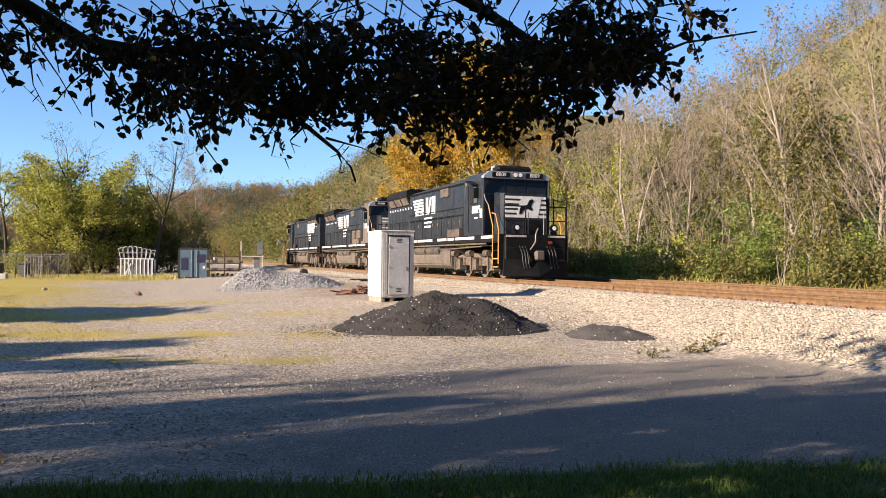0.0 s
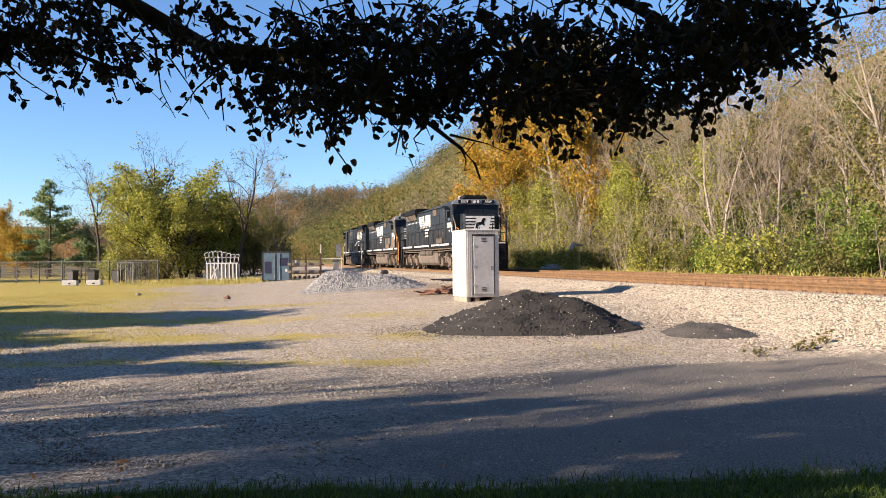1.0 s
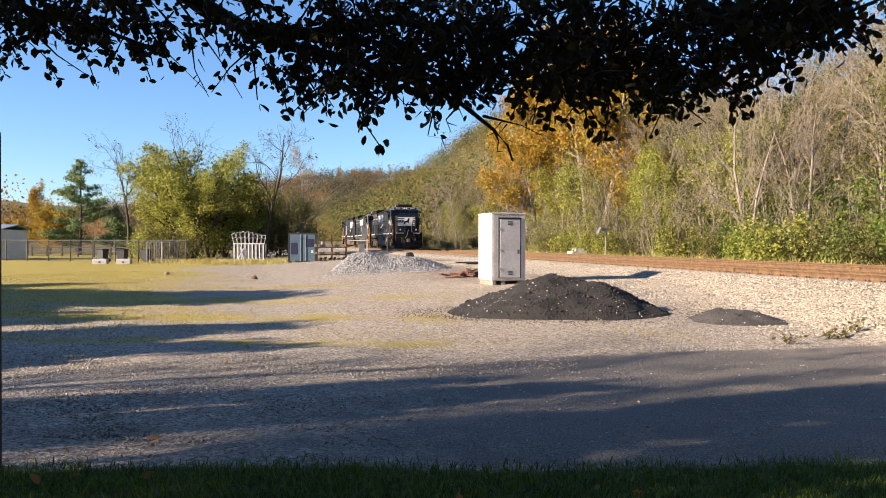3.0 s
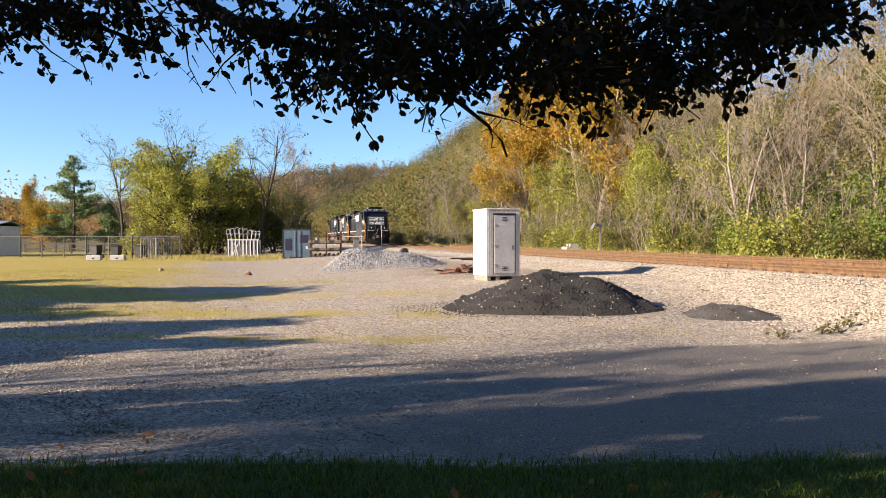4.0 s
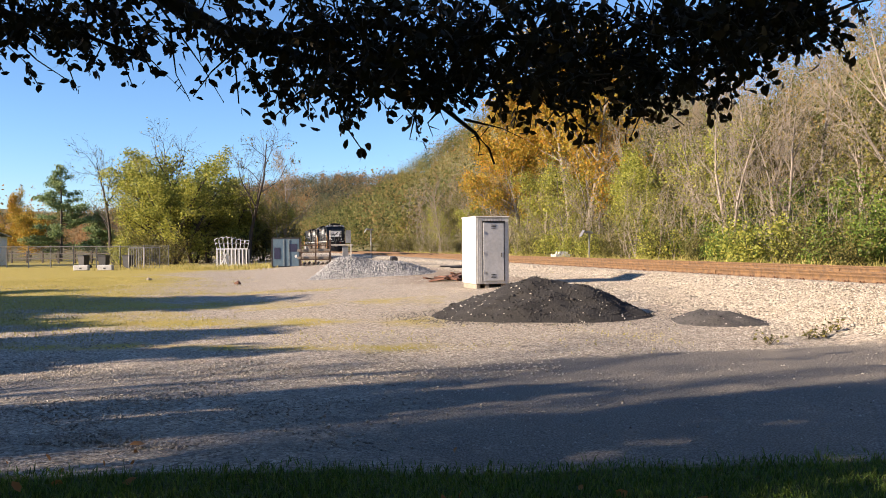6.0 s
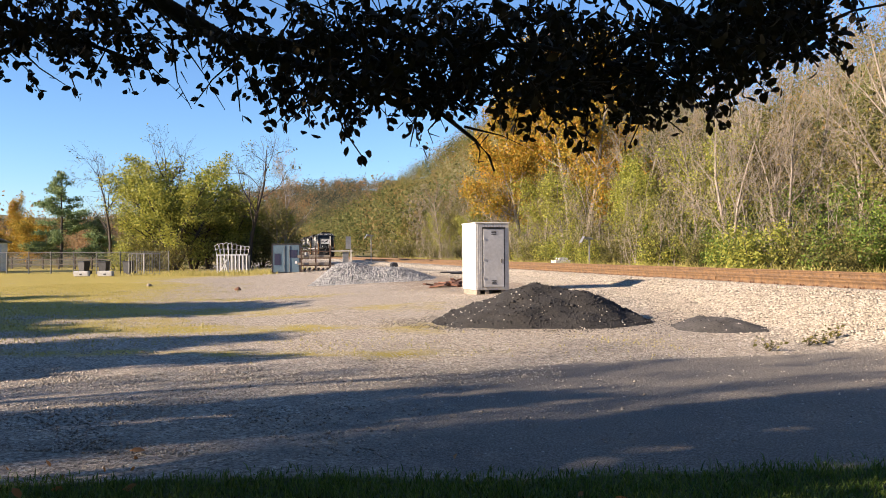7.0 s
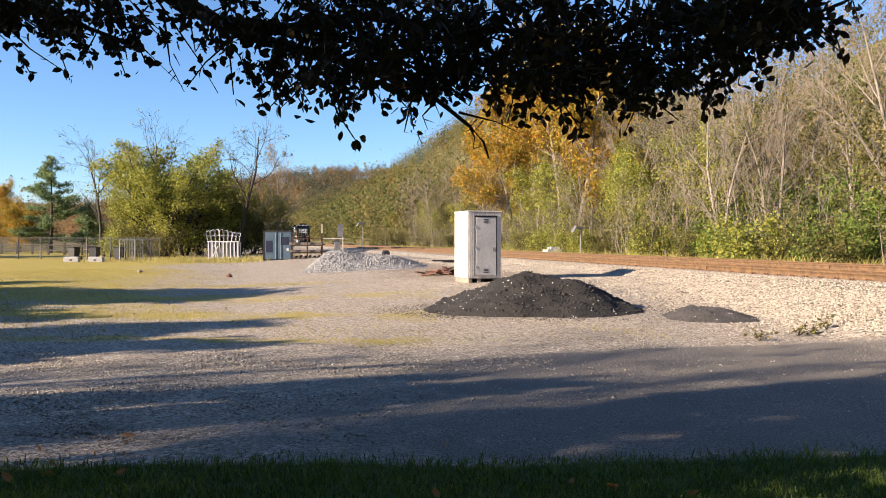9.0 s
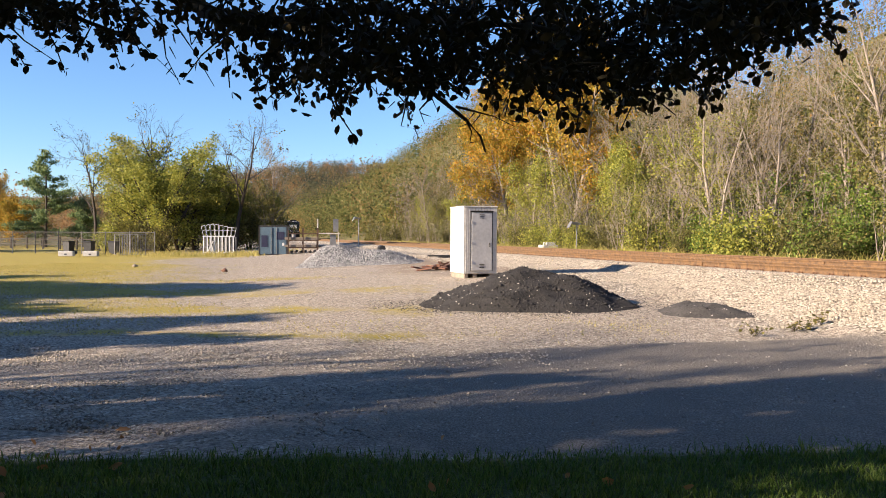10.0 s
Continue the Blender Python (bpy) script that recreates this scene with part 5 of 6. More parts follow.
def hill_woods():
    """The woods that cover the hillside and the ridge at the valley's end, as one mass each."""
    g = np.random.RandomState(8)

    def mass(name, label, n, s_of, q_of, r_of, per, leaf, mat_, tint_f):
        s, q = s_of(n), q_of(n)
        x, y = q * DY + s * DX, -q * DX + s * DY
        z = height(x, y)
        rad = r_of(n)
        tall = rad * (1.5 + 0.9 * g.rand(n))
        off = g.randn(n, per, 3)
        off /= np.linalg.norm(off, axis=2)[..., None]
        off *= (0.45 + 0.55 * g.rand(n, per, 1)) * (1 + 0.25 * g.randn(n, per, 1))
        c = np.stack([x, y, z + tall * 1.0], -1)[:, None] + off * np.stack([rad, rad, tall * 0.9], -1)[:, None]
        t = np.repeat(tint_f(n), per)
        me = leaf_mesh(name, c.reshape(-1, 3), np.repeat(rad * leaf, per), 5, mat_, t)
        tagged(new(name, me), label, "woods", kind="stuff")
        # trunks that show between the crowns
        return np.stack([x, y, z, tall], -1)

    near = mass("hillside_woods", "autumn woods in olive, tan and rust covering the hillside", 2300, lambda n: 10 + 420 * g.rand(n) ** 1.35, lambda n: 33 + 130 * g.rand(n) ** 1.15,
                lambda n: 1.3 + 1.7 * g.rand(n), 200, 0.125, M["hillleaf"], lambda n: 0.60 * (g.rand(n) - 0.5))
    mass("far_hillside_woods", "hazy autumn woods on the far part of the hill", 2600, lambda n: 330 + 620 * g.rand(n), lambda n: 24 + 170 * g.rand(n),
         lambda n: 2.6 + 2.4 * g.rand(n), 110, 0.165, M["hillleaf"], lambda n: 0.6 * (g.rand(n) - 0.5))
    mass("ridge_woods", "dark autumn woods on the ridge across the valley", 4400, lambda n: 880 + 300 * g.rand(n), lambda n: -420 + 640 * g.rand(n),
         lambda n: 3.0 + 3.0 * g.rand(n), 48, 0.30, M["farleaf"], lambda n: 0.75 * (g.rand(n) - 0.5))
    mass("valley_woods", "rust and olive woods along the valley floor", 450, lambda n: 105 + 260 * g.rand(n), lambda n: -30 - 190 * g.rand(n) ** 1.2,
         lambda n: 1.6 + 1.6 * g.rand(n), 200, 0.15, M["farleaf"], lambda n: 0.15 + 0.3 * g.rand(n))
    mass("track_edge_woods", "woods closing in on the railway in the distance", 700, lambda n: 130 + 500 * g.rand(n), lambda n: 23 + 18 * g.rand(n),
         lambda n: 1.8 + 2.0 * g.rand(n), 140, 0.16, M["hillleaf"], lambda n: 0.6 * (g.rand(n) - 0.5))
    # Added out of view, so the engine's front reflects dark instead of sky.
    mass("woods_behind", "unseen woods added behind the lawn to darken reflections", 420, lambda n: -45 - 130 * g.rand(n), lambda n: -120 + 260 * g.rand(n),
         lambda n: 2.4 + 2.0 * g.rand(n), 40, 0.5, M["farleaf"], lambda n: 0.3 * (g.rand(n) - 0.5))
    r = random.Random(3)
    br = []
    for k in range(0, len(near), 2):
        x, y, z, tall = near[k]
        p = Vector((x + r.gauss(0, 1), y + r.gauss(0, 1), z - 0.3))
        ln = tall * r.uniform(1.5, 2.2)
        top = p + Vector((r.gauss(0, 0.5), r.gauss(0, 0.5), ln))
        br.append((3, [p, p.lerp(top, 0.5) + Vector((r.gauss(0, 0.2), r.gauss(0, 0.2), 0)), top], [0.12, 0.08, 0.02]))
        for b_ in range(5):
            q0 = p.lerp(top, r.uniform(0.4, 0.9))
            br.append((3, [q0, q0 + Vector((r.gauss(0, 0.9), r.gauss(0, 0.9), r.uniform(0.6, 1.8)))], [0.05, 0.012]))
    tagged(new("hillside_trunks", tubes(br, M["palebark"], name="hillside_trunks")), "pale bare trunks standing in the hillside woods", "woods", kind="stuff")


hill_woods()


def conifer(x, y, h, label):
    r = random.Random(int(h * 10))
    t = thing("conifer_tree", label, "tree", Matrix.Translation((x, y, hz(x, y))))
    br = [(0, [Vector((0, 0, -0.2)), Vector((0.1, 0, h * 0.5)), Vector((0, 0.05, h))], [0.2, 0.12, 0.02])]
    pts = []
    for k in range(46):
        u = 0.10 + 0.88 * (k / 45) ** 0.95
        ln = (0.50 * h) * (1 - u) ** 0.85 * r.uniform(0.55, 1.1) + 0.25
        a = r.uniform(0, 6.28)
        p0 = Vector((0, 0, h * u))
        tip = p0 + Vector((ln * math.cos(a), ln * math.sin(a), ln * r.uniform(-0.05, 0.32)))
        br.append((2, [p0, p0.lerp(tip, 0.5) + Vector((0, 0, -0.04)), tip], [0.04, 0.025, 0.008]))
        for _ in range(int(120 * ln) + 14):
            w = r.uniform(0.25, 1.0)
            q0 = p0.lerp(tip, w)
            pts.append((q0.x + r.gauss(0, 0.24), q0.y + r.gauss(0, 0.24), q0.z + r.gauss(0, 0.16)))
    put("trunk", tubes(br, M["bark"]), t)
    put("crown", leaf_mesh("crown", pts, 0.20, 9, M["needle"]), t)


conifer(-56.9, 95, 12.0, "tall open blue-green conifer with layered boughs")
conifer(-52.5, 96, 6.2, "small dark conifer beside the tall one")
conifer(-66.0, 88, 7.0, "dark green conifer behind the white building")

for kind, x, y, sz, turn, grp in (
        (("broad", 1), -33.9, 76, 1.22, 20, "trees across the yard"), (("broad", 2), -37.0, 80, 0.80, 120, "trees across the yard"), (("bright", 2), -36.8, 80.5, 1.62, 200, "trees across the yard"), (("bright", 1), -33.5, 80, 1.66, 130, "trees across the yard"),
        (("bright", 1), -31.3, 83, 1.36, 30, "trees across the yard"),
        (("bright", 2), -27.8, 85, 1.06, 80, "trees across the yard"), (("dead", 1), -39.9, 76, 1.25, 10, "bare trees across the yard"),
        (("dead", 2), -32.0, 80, 1.5, 90, "bare trees across the yard"), (("dead", 3), -27.4, 79, 1.5, 170, "bare trees across the yard"),
        (("bare", 2), -24.4, 83, 1.15, 240, "bare trees across the yard"), (("bare", 4), -47.5, 92, 0.95, 30, "bare trees across the yard"),
        (("bare", 3), -50.5, 97, 0.9, 130, "bare trees across the yard"), (("golden_round", 1), -62.5, 97, 1.05, 10, "golden trees across the yard"), (("golden_round", 2), -68.0, 99, 0.8, 60, "golden trees across the yard"),
        (("golden", 2), -70.0, 104, 0.60, 80, "golden trees across the yard"), (("young_rust", 1), -60.5, 100, 1.0, 80, "trees across the yard"),
        (("young", 1), -40.5, 84, 0.85, 0, "trees across the yard"), (("young", 2), -43.5, 87, 0.75, 50, "trees across the yard"),
        (("shrub_green", 1), -35.5, 73, 1.3, 0, "shrubs across the yard"), (("shrub_green", 2), -32.0, 73, 1.4, 60, "shrubs across the yard"),
        (("shrub_yellow", 1), -37.8, 73.5, 1.3, 90, "shrubs across the yard"), (("shrub_green", 1), -32.2, 82.5, 1.5, 140, "shrubs across the yard"),
        (("shrub_green", 2), -27.9, 80.5, 1.7, 10, "shrubs across the yard"), (("shrub_green", 1), -26.4, 84, 1.7, 200, "shrubs across the yard"),
        (("young_rust", 2), -24.6, 80, 1.0, 20, "trees across the yard"), (("young_rust", 1), -45.0, 90, 0.7, 20, "trees across the yard"),
        (("young_rust", 2), -54.0, 100, 0.8, 70, "trees across the yard")):
    tree(kind, x, y, sz, turn, LABELS[kind[0]], grp, "shrub" if kind[0].startswith("shrub") else "tree", 1.15 if kind[0] == "broad" else 1.0)


# ---- the tree that shades the lane, its boughs hanging over the grass ----
def shade_tree():
    r = random.Random(12)
    t = thing("shade_tree", "large broad-leaved tree with low dark boughs over the grass", "tree")
    br, leaves = [], []

    def bough(pts, r0, r1, level=1):
        p = [Vector(v) for v in pts]
        n = len(p) - 1
        br.append((level, p, [r1 + (r0 - r1) * (1 - k / n) ** 1.7 for k in range(n + 1)]))
        return p

    def spray(p, d, ln, n):
        """A leafy twig."""
        d = Vector(d).normalized()
        q0 = Vector(p)
        pts = [q0]
        for k in range(4):
            d = (d + Vector((r.gauss(0, 0.22), r.gauss(0, 0.22), r.gauss(0, 0.14) - 0.07))).normalized()
            pts.append(pts[-1] + d * ln / 4)
        br.append((3, pts, [0.006, 0.005, 0.0045, 0.004, 0.003]))
        j1 = q0 + Vector((r.gauss(0, 0.05), r.gauss(0, 0.05), 0.08))
        j2 = j1 + Vector((r.gauss(0, 0.08), r.gauss(0, 0.06), 0.09))
        if r.random() < 0.2:
            br.append((3, [q0, j1, j2, j2 + Vector((r.gauss(0, 0.1), r.gauss(0, 0.08), 0.07))], [0.0035, 0.004, 0.004, 0.005]))
        for _ in range(n):
            u = r.random() * 4
            i = min(int(u), 3)
            c = pts[i].lerp(pts[i + 1], u - i)
            leaves.append((c.x + r.gauss(0, 0.022), c.y + r.gauss(0, 0.03), c.z + r.gauss(0, 0.022)))

    fork = (-4.2, -1.2, 3.6)
    bough([(-4.6, -3.2, -0.3), (-4.5, -3.1, 1.2), (-4.4, -2.6, 2.6), fork], 0.36, 0.24, 0)
    limbs = [bough([fork, (-3.4, 2.6, 3.75), (-2.38, 4.3, 3.29), (-2.03, 4.5, 3.10), (-1.71, 4.6, 2.92), (-1.43, 4.6, 2.81), (-1.02, 4.6, 2.70), (-0.69, 4.6, 2.58), (-0.42, 4.65, 2.46), (-0.23, 4.7, 2.31), (-0.15, 4.72, 2.22), (-0.12, 4.75, 2.13)], 0.085, 0.006),
             bough([(-1.71, 4.6, 2.92), (-1.24, 4.4, 2.82), (-0.79, 4.3, 2.86), (-0.31, 4.4, 2.81), (0.15, 4.4, 2.78), (0.60, 4.4, 2.66)], 0.05, 0.010),
             bough([fork, (-2.2, 2.2, 3.9), (-0.8, 3.6, 3.6), (0.61, 4.4, 3.11), (1.12, 4.5, 2.82), (1.36, 4.5, 2.77), (1.62, 4.5, 2.86), (1.84, 4.5, 2.95), (2.3, 4.6, 3.05)], 0.07, 0.005),
             bough([fork, (-4.4, 2.4, 3.7), (-3.53, 4.3, 3.33), (-2.95, 4.4, 3.01), (-2.52, 4.4, 2.89), (-2.11, 4.4, 2.74)], 0.10, 0.008),
             bough([fork, (-1.0, 0.6, 5.0), (1.6, 1.8, 5.4), (3.4, 2.2, 5.2)], 0.14, 0.03), bough([fork, (-5.0, 1.2, 5.4), (-4.6, 3.2, 5.8)], 0.13, 0.03),
             bough([fork, (-6.2, -0.5, 5.4), (-8.0, 0.4, 6.0)], 0.13, 0.03), bough([fork, (-4.0, -0.8, 6.0), (-3.2, 0.6, 7.6)], 0.15, 0.03)]
    # bare hanging twigs
    for pts in ([(-2.01, 4.2, 3.08), (-1.88, 4.2, 2.88), (-1.69, 4.2, 2.63), (-1.57, 4.2, 2.43)], [(-2.21, 4.2, 2.93), (-2.01, 4.2, 2.70), (-1.77, 4.2, 2.47)],
                [(-2.81, 4.2, 2.85), (-2.64, 4.2, 2.69), (-2.44, 4.2, 2.56)], [(-1.90, 4.25, 2.90), (-1.82, 4.25, 2.72), (-1.86, 4.25, 2.60), (-1.78, 4.25, 2.45)],
                [(-0.29, 4.62, 2.38), (-0.15, 4.6, 2.33), (-0.07, 4.6, 2.32), (0.05, 4.6, 2.26)], [(-0.42, 4.65, 2.46), (-0.50, 4.6, 2.36), (-0.47, 4.6, 2.28)],
                [(-0.23, 4.7, 2.31), (-0.20, 4.66, 2.24), (-0.21, 4.66, 2.17)], [(-0.69, 4.6, 2.58), (-0.62, 4.6, 2.44), (-0.55, 4.6, 2.36)],
                [(-0.55, 4.6, 2.52), (-0.68, 4.55, 2.35), (-0.60, 4.55, 2.26), (-0.50, 4.55, 2.24)]):
        bough(pts, 0.009, 0.002, 3)
        for _ in range(3):
            k = r.randrange(len(pts) - 1)
            a = Vector(pts[k]).lerp(Vector(pts[k + 1]), r.random())
            bough([a, a + Vector((r.uniform(-0.06, 0.06), r.uniform(-0.04, 0.04), r.uniform(-0.07, 0.02)))], 0.004, 0.0015, 3)

    # the ragged lower edge of the foliage: (x, z of the edge), taken as a run of hanging sprays
    edge = ((-3.9, 2.72), (-3.3, 2.68), (-3.05, 2.64), (-2.74, 2.74), (-2.5, 2.71), (-2.16, 2.58), (-1.98, 2.66), (-1.88, 2.90), (-1.72, 2.93), (-1.62, 2.64), (-1.34, 2.47), (-0.96, 2.41),
            (-0.78, 2.46), (-0.6, 2.33), (-0.37, 2.44), (-0.08, 2.40), (0.15, 2.43), (0.41, 2.36), (0.73, 2.37), (1.05, 2.42), (1.18, 2.54), (1.41, 2.59), (1.55, 2.70), (1.74, 2.92), (1.95, 3.08))
    ex, ez = np.array([e[0] for e in edge]), np.array([e[1] for e in edge])

    def low(x):
        return float(np.interp(x, ex, ez))

    for k in range(430):
        x = r.uniform(-3.8, 2.0)
        y = r.uniform(3.9, 5.0)
        xs = x * 4.3 / y
        ln = r.uniform(0.16, 0.38)
        lift = abs(r.gauss(0, 0.30)) + (0.11 if xs < -1.9 else 0.07)
        z = 1.65 + (low(xs) - 1.65) * y / 4.3 + lift
        dense = 22 if xs > -0.5 else (20 if xs < -2.0 else 17)
        if -2.0 < xs < -1.6 and r.random() < 0.7:
            continue
        spray((x, y, z), (r.uniform(-0.7, 0.9), r.uniform(-0.6, 0.6), r.uniform(-0.7, 0.2)), ln, dense)
    # denser and higher foliage towards the stem, above the view
    for k in range(330):
        x, y = r.uniform(-1.2, 1.5), r.uniform(3.8, 5.2)
        spray((x, y, 1.65 + (low(x * 4.3 / y) - 1.65) * y / 4.3 + r.uniform(0.12, 0.6)), (r.uniform(-1, 1), r.uniform(-1, 1), r.uniform(-0.6, 0.3)), 0.30, 13)
    for k in range(80):
        x, y = r.uniform(-4.0, 1.6), r.uniform(2.6, 4.4)
        spray((x, y, r.uniform(3.1, 4.0)), (r.uniform(-1, 1), r.uniform(-1, 1), r.uniform(-0.5, 0.3)), 0.3, 14)
    put("trunk", tubes(br, M["bark"], (10, 8, 6, 5)), t)
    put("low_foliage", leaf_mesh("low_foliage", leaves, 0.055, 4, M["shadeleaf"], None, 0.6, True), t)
    # the main crown above and behind
    crown = []
    for k in range(8500):
        while True:
            u, v, w = r.uniform(-1, 1), r.uniform(-1, 1), r.uniform(-1, 1)
            if u * u + v * v + w * w < 1 and (u * u + v * v + w * w > 0.25 or r.random() < 0.3):
                break
        crown.append((-3.4 + 6.2 * u, -1.3 + 4.0 * v, 6.2 + 2.9 * w))
    # leaves added out of view on the left to shade the lane's right part
    for k in range(2400):
        while True:
            u, v, w = r.uniform(-1, 1), r.uniform(-1, 1), r.uniform(-1, 1)
            if u * u + v * v + w * w < 1:
                break
        x, y = -6.3 + 3.3 * u, 1.7 + 1.7 * v
        if x < -0.95 * y - 0.6:
            crown.append((x, y, 4.5 + 1.4 * w))
    # crown roofing the grass and lane, added above the view to cut sky light
    for k in range(5200):
        u, v, w = r.gauss(0, 0.5), r.gauss(0, 0.5), r.uniform(-1, 1)
        x, y, z = -2.6 + 4.2 * u, 3.4 + 2.3 * v, 6.1 + 1.2 * w
        if z > 2.1 + 0.40 * max(y, 0):
            crown.append((x, y, z))
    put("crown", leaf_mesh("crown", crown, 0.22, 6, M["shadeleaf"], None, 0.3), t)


shade_tree()


# ---- unseen trees added behind the camera, whose shade falls over the lane and the yard ----
for kind, x, y, sz, turn, sq in (
        (("dense", 1), -11.3, 3.1, 0.78, 80, 0.42), (("broad", 1), -14.0, -2.4, 1.0, 40, 0.55), (("broad", 2), -17.0, -3.1, 1.2, 140, 0.42), (("broad", 2), -6.8, -1.8, 0.5, 20, 1.15),
        (("dead", 1), -15.5, 2.6, 0.85, 0, 1.15), (("dead", 1), -23.0, -1.0, 1.25, 60, 1.15), (("dead", 2), -24.5, 0.8, 1.15, 200, 1.15),
        # the three bright trees are added out of view to cut the sky's fill
        (("broad", 2), -10.0, -11.0, 1.1, 300, 1.15), (("bright", 2), 5.5, -6.5, 1.7, 0, 1.15), (("bright", 1), 0.5, -10.0, 1.8, 90, 1.15), (("bright", 2), 11.5, -4.0, 1.7, 30, 1.15),
        (("dense", 1), -27.5, 12.8, 1.1, 100, 1.9), (("dense", 2), -30.0, 16.0, 1.2, 200, 1.5), (("dense", 1), -25.5, 9.8, 1.0, 20, 1.4), (("dense", 2), -19.5, 5.2, 0.95, 50, 0.9)):
    tree(kind, x, y, sz, turn, LABELS[kind[0]], "trees behind the lawn", squash=sq)


# ---- things in the yard ----
def yard_post():
    t = thing("timber_post", "dark-stained round-topped timber post in the grass", "post", pose(-3.915, 5.41, hz(-3.9, 5.41)))
    bm = cyl(bmesh.new(), (0, 0, -0.1), (0, 0, 2.44), 0.062, seg=16)
    part("shaft", bm, M["postwood"], t, smooth=False)
    cap = bmesh.new()
    bmesh.ops.create_uvsphere(cap, u_segments=16, v_segments=8, radius=0.062, matrix=Matrix.Translation((0, 0, 2.44)))
    part("rounded_top", cap, M["postwood"], t, smooth=True)


yard_post()


def container():
    x, y = -17.6, 56.0
    t = thing("storage_container", "small blue-grey steel storage container with double doors", "container", pose(x, y, hz(x, y), 0, 0, 13))
    w, h, dp = 2.0, 2.12, 2.4
    part("shell", B(0, w, 0, dp, 0.05, h, 0.02), M["container"], t)
    fr = bmesh.new()
    for a in ((-0.03, 0.07), (w - 0.07, w + 0.03)):
        box(fr, a[0], a[1], -0.05, 0.05, 0, h + 0.04)
    box(fr, -0.03, w + 0.03, -0.05, 0.05, h - 0.06, h + 0.05)
    box(fr, -0.03, w + 0.03, -0.05, 0.05, 0, 0.1)
    part("corner_frame", fr, M["darkmetal"], t, "dark steel corner frame")
    for k in range(2):
        d = part("door", B(0.08 + k * 0.93, 0.99 + k * 0.93, -0.04, 0.0, 0.11, h - 0.07, 0.01), M["container"], t)
        for zz in (0.5, 1.0, 1.5):
            part("door_rib", B(0.14 + k * 0.93, 0.93 + k * 0.93, -0.055, -0.04, zz, zz + 0.03), M["container"], d)
        part("lock_rod", cyl(bmesh.new(), (0.86 - k * 0.0 + k * 0.36, -0.07, 0.12), (0.86 + k * 0.36, -0.07, h - 0.1), 0.018), M["galv"], d)
    part("dark_patch", B(0.17, 0.60, -0.062, -0.056, 0.62, 1.45), M["containerdark"], t, "dark blue painted patch")
    part("notice", B(1.25, 1.78, -0.062, -0.056, 1.15, 1.72), M["containerdark"], t, "faded dark blue notice")
    part("notice", B(1.62, 1.78, -0.062, -0.056, 0.72, 0.92), M["white"], t, "small white notice")
    # open steel rack with stacked timber beside it
    rx = W(58.3, 3.75)
    k_ = thing("steel_rack", "open rusty steel rack stacked with timbers and pipe", "rack", pose(rx.x, rx.y, hz(rx.x, rx.y), 0, 0, 16))
    for px_ in (0, 1.05, 2.1):
        for py_ in (0, 1.5):
            part("upright", B(px_ - 0.035, px_ + 0.035, py_ - 0.035, py_ + 0.035, 0, 1.75 + 0.15 * (px_ > 1)), M["darkrust"], k_)
    for z in (0.42, 0.95, 1.45):
        for py_ in (0, 1.5):
            part("rail_bar", B(-0.05, 2.15, py_ - 0.03, py_ + 0.03, z, z + 0.06), M["darkrust"], k_)
    r = random.Random(2)
    for z in (0.5, 1.03):
        for i in range(7):
            y0 = 0.08 + i * 0.2
            part("stacked_timber", B(-0.25, 2.35 - r.random() * 0.4, y0, y0 + 0.17, z, z + r.uniform(0.10, 0.18), 0.01), M["tie"] if i % 2 else M["wood"], k_)
    for i in range(6):
        part("low_bundle", cyl(bmesh.new(), (0.1 + i * 0.33, -0.3, 0.12), (0.3 + i * 0.33, 1.4, 0.16 + 0.05 * (i % 2)), 0.09, seg=8), M["tie"], k_)
    part("white_drum", cyl(bmesh.new(), (0.35, 0.3, 1.03), (0.35, 0.3, 1.42), 0.16, seg=12), M["concrete"], k_)


container()


def white_stack():
    x, y = -24.15, 62.4
    t = thing("stacked_frames", "stack of white-painted slatted metal frames on the grass", "metal frames", pose(x, y, hz(x, y), 0, 0, 12) @ Matrix.Diagonal((1.0, 1.0, 1.26, 1)))
    for k in range(9):
        lean = 0.03 * math.sin(k * 2.3)
        part("slat", B(k * 0.29 - 0.045, k * 0.29 + 0.045, -0.03 + lean, 0.03 + lean, 0.02, 1.15), M["white"], t)
    for z in (0.08, 1.12):
        part("rail", B(-0.08, 2.42, -0.05, 0.05, z, z + 0.07), M["white"], t)
    for y2 in (0.5, 1.0):
        for k in range(9):
            part("slat", B(k * 0.29 + 0.06, k * 0.29 + 0.12, y2, y2 + 0.05, 0.02, 1.12), M["galv"], t)
    part("brace", B(-0.04, 0.04, -0.09, -0.05, 0, 0.95, 0, pose(0.25, 0, 0.05, 0, 32, 0)), M["white"], t)
    part("brace", B(-0.04, 0.04, -0.09, -0.05, 0, 0.95, 0, pose(0.8, 0, 0.05, 0, -18, 0)), M["white"], t)
    for k in range(8):
        a = -14 + 4 * k
        m = pose(0.08 + k * 0.31, 0.0 + 0.03 * (k % 3), 1.18, 0, a, 0)
        fr = rod(bmesh.new(), [(-0.10, 0, 0), (-0.12, 0, 0.62 + 0.10 * math.sin(k * 0.7)), (0.16, 0, 0.66 + 0.10 * math.sin(k * 0.7)), (0.16, 0, 0)], 0.015)
        rod(fr, [(-0.11, 0, 0.34), (0.16, 0, 0.36)], 0.012)
        part("upper_frame", fr, M["white"], t, "", m)


white_stack()


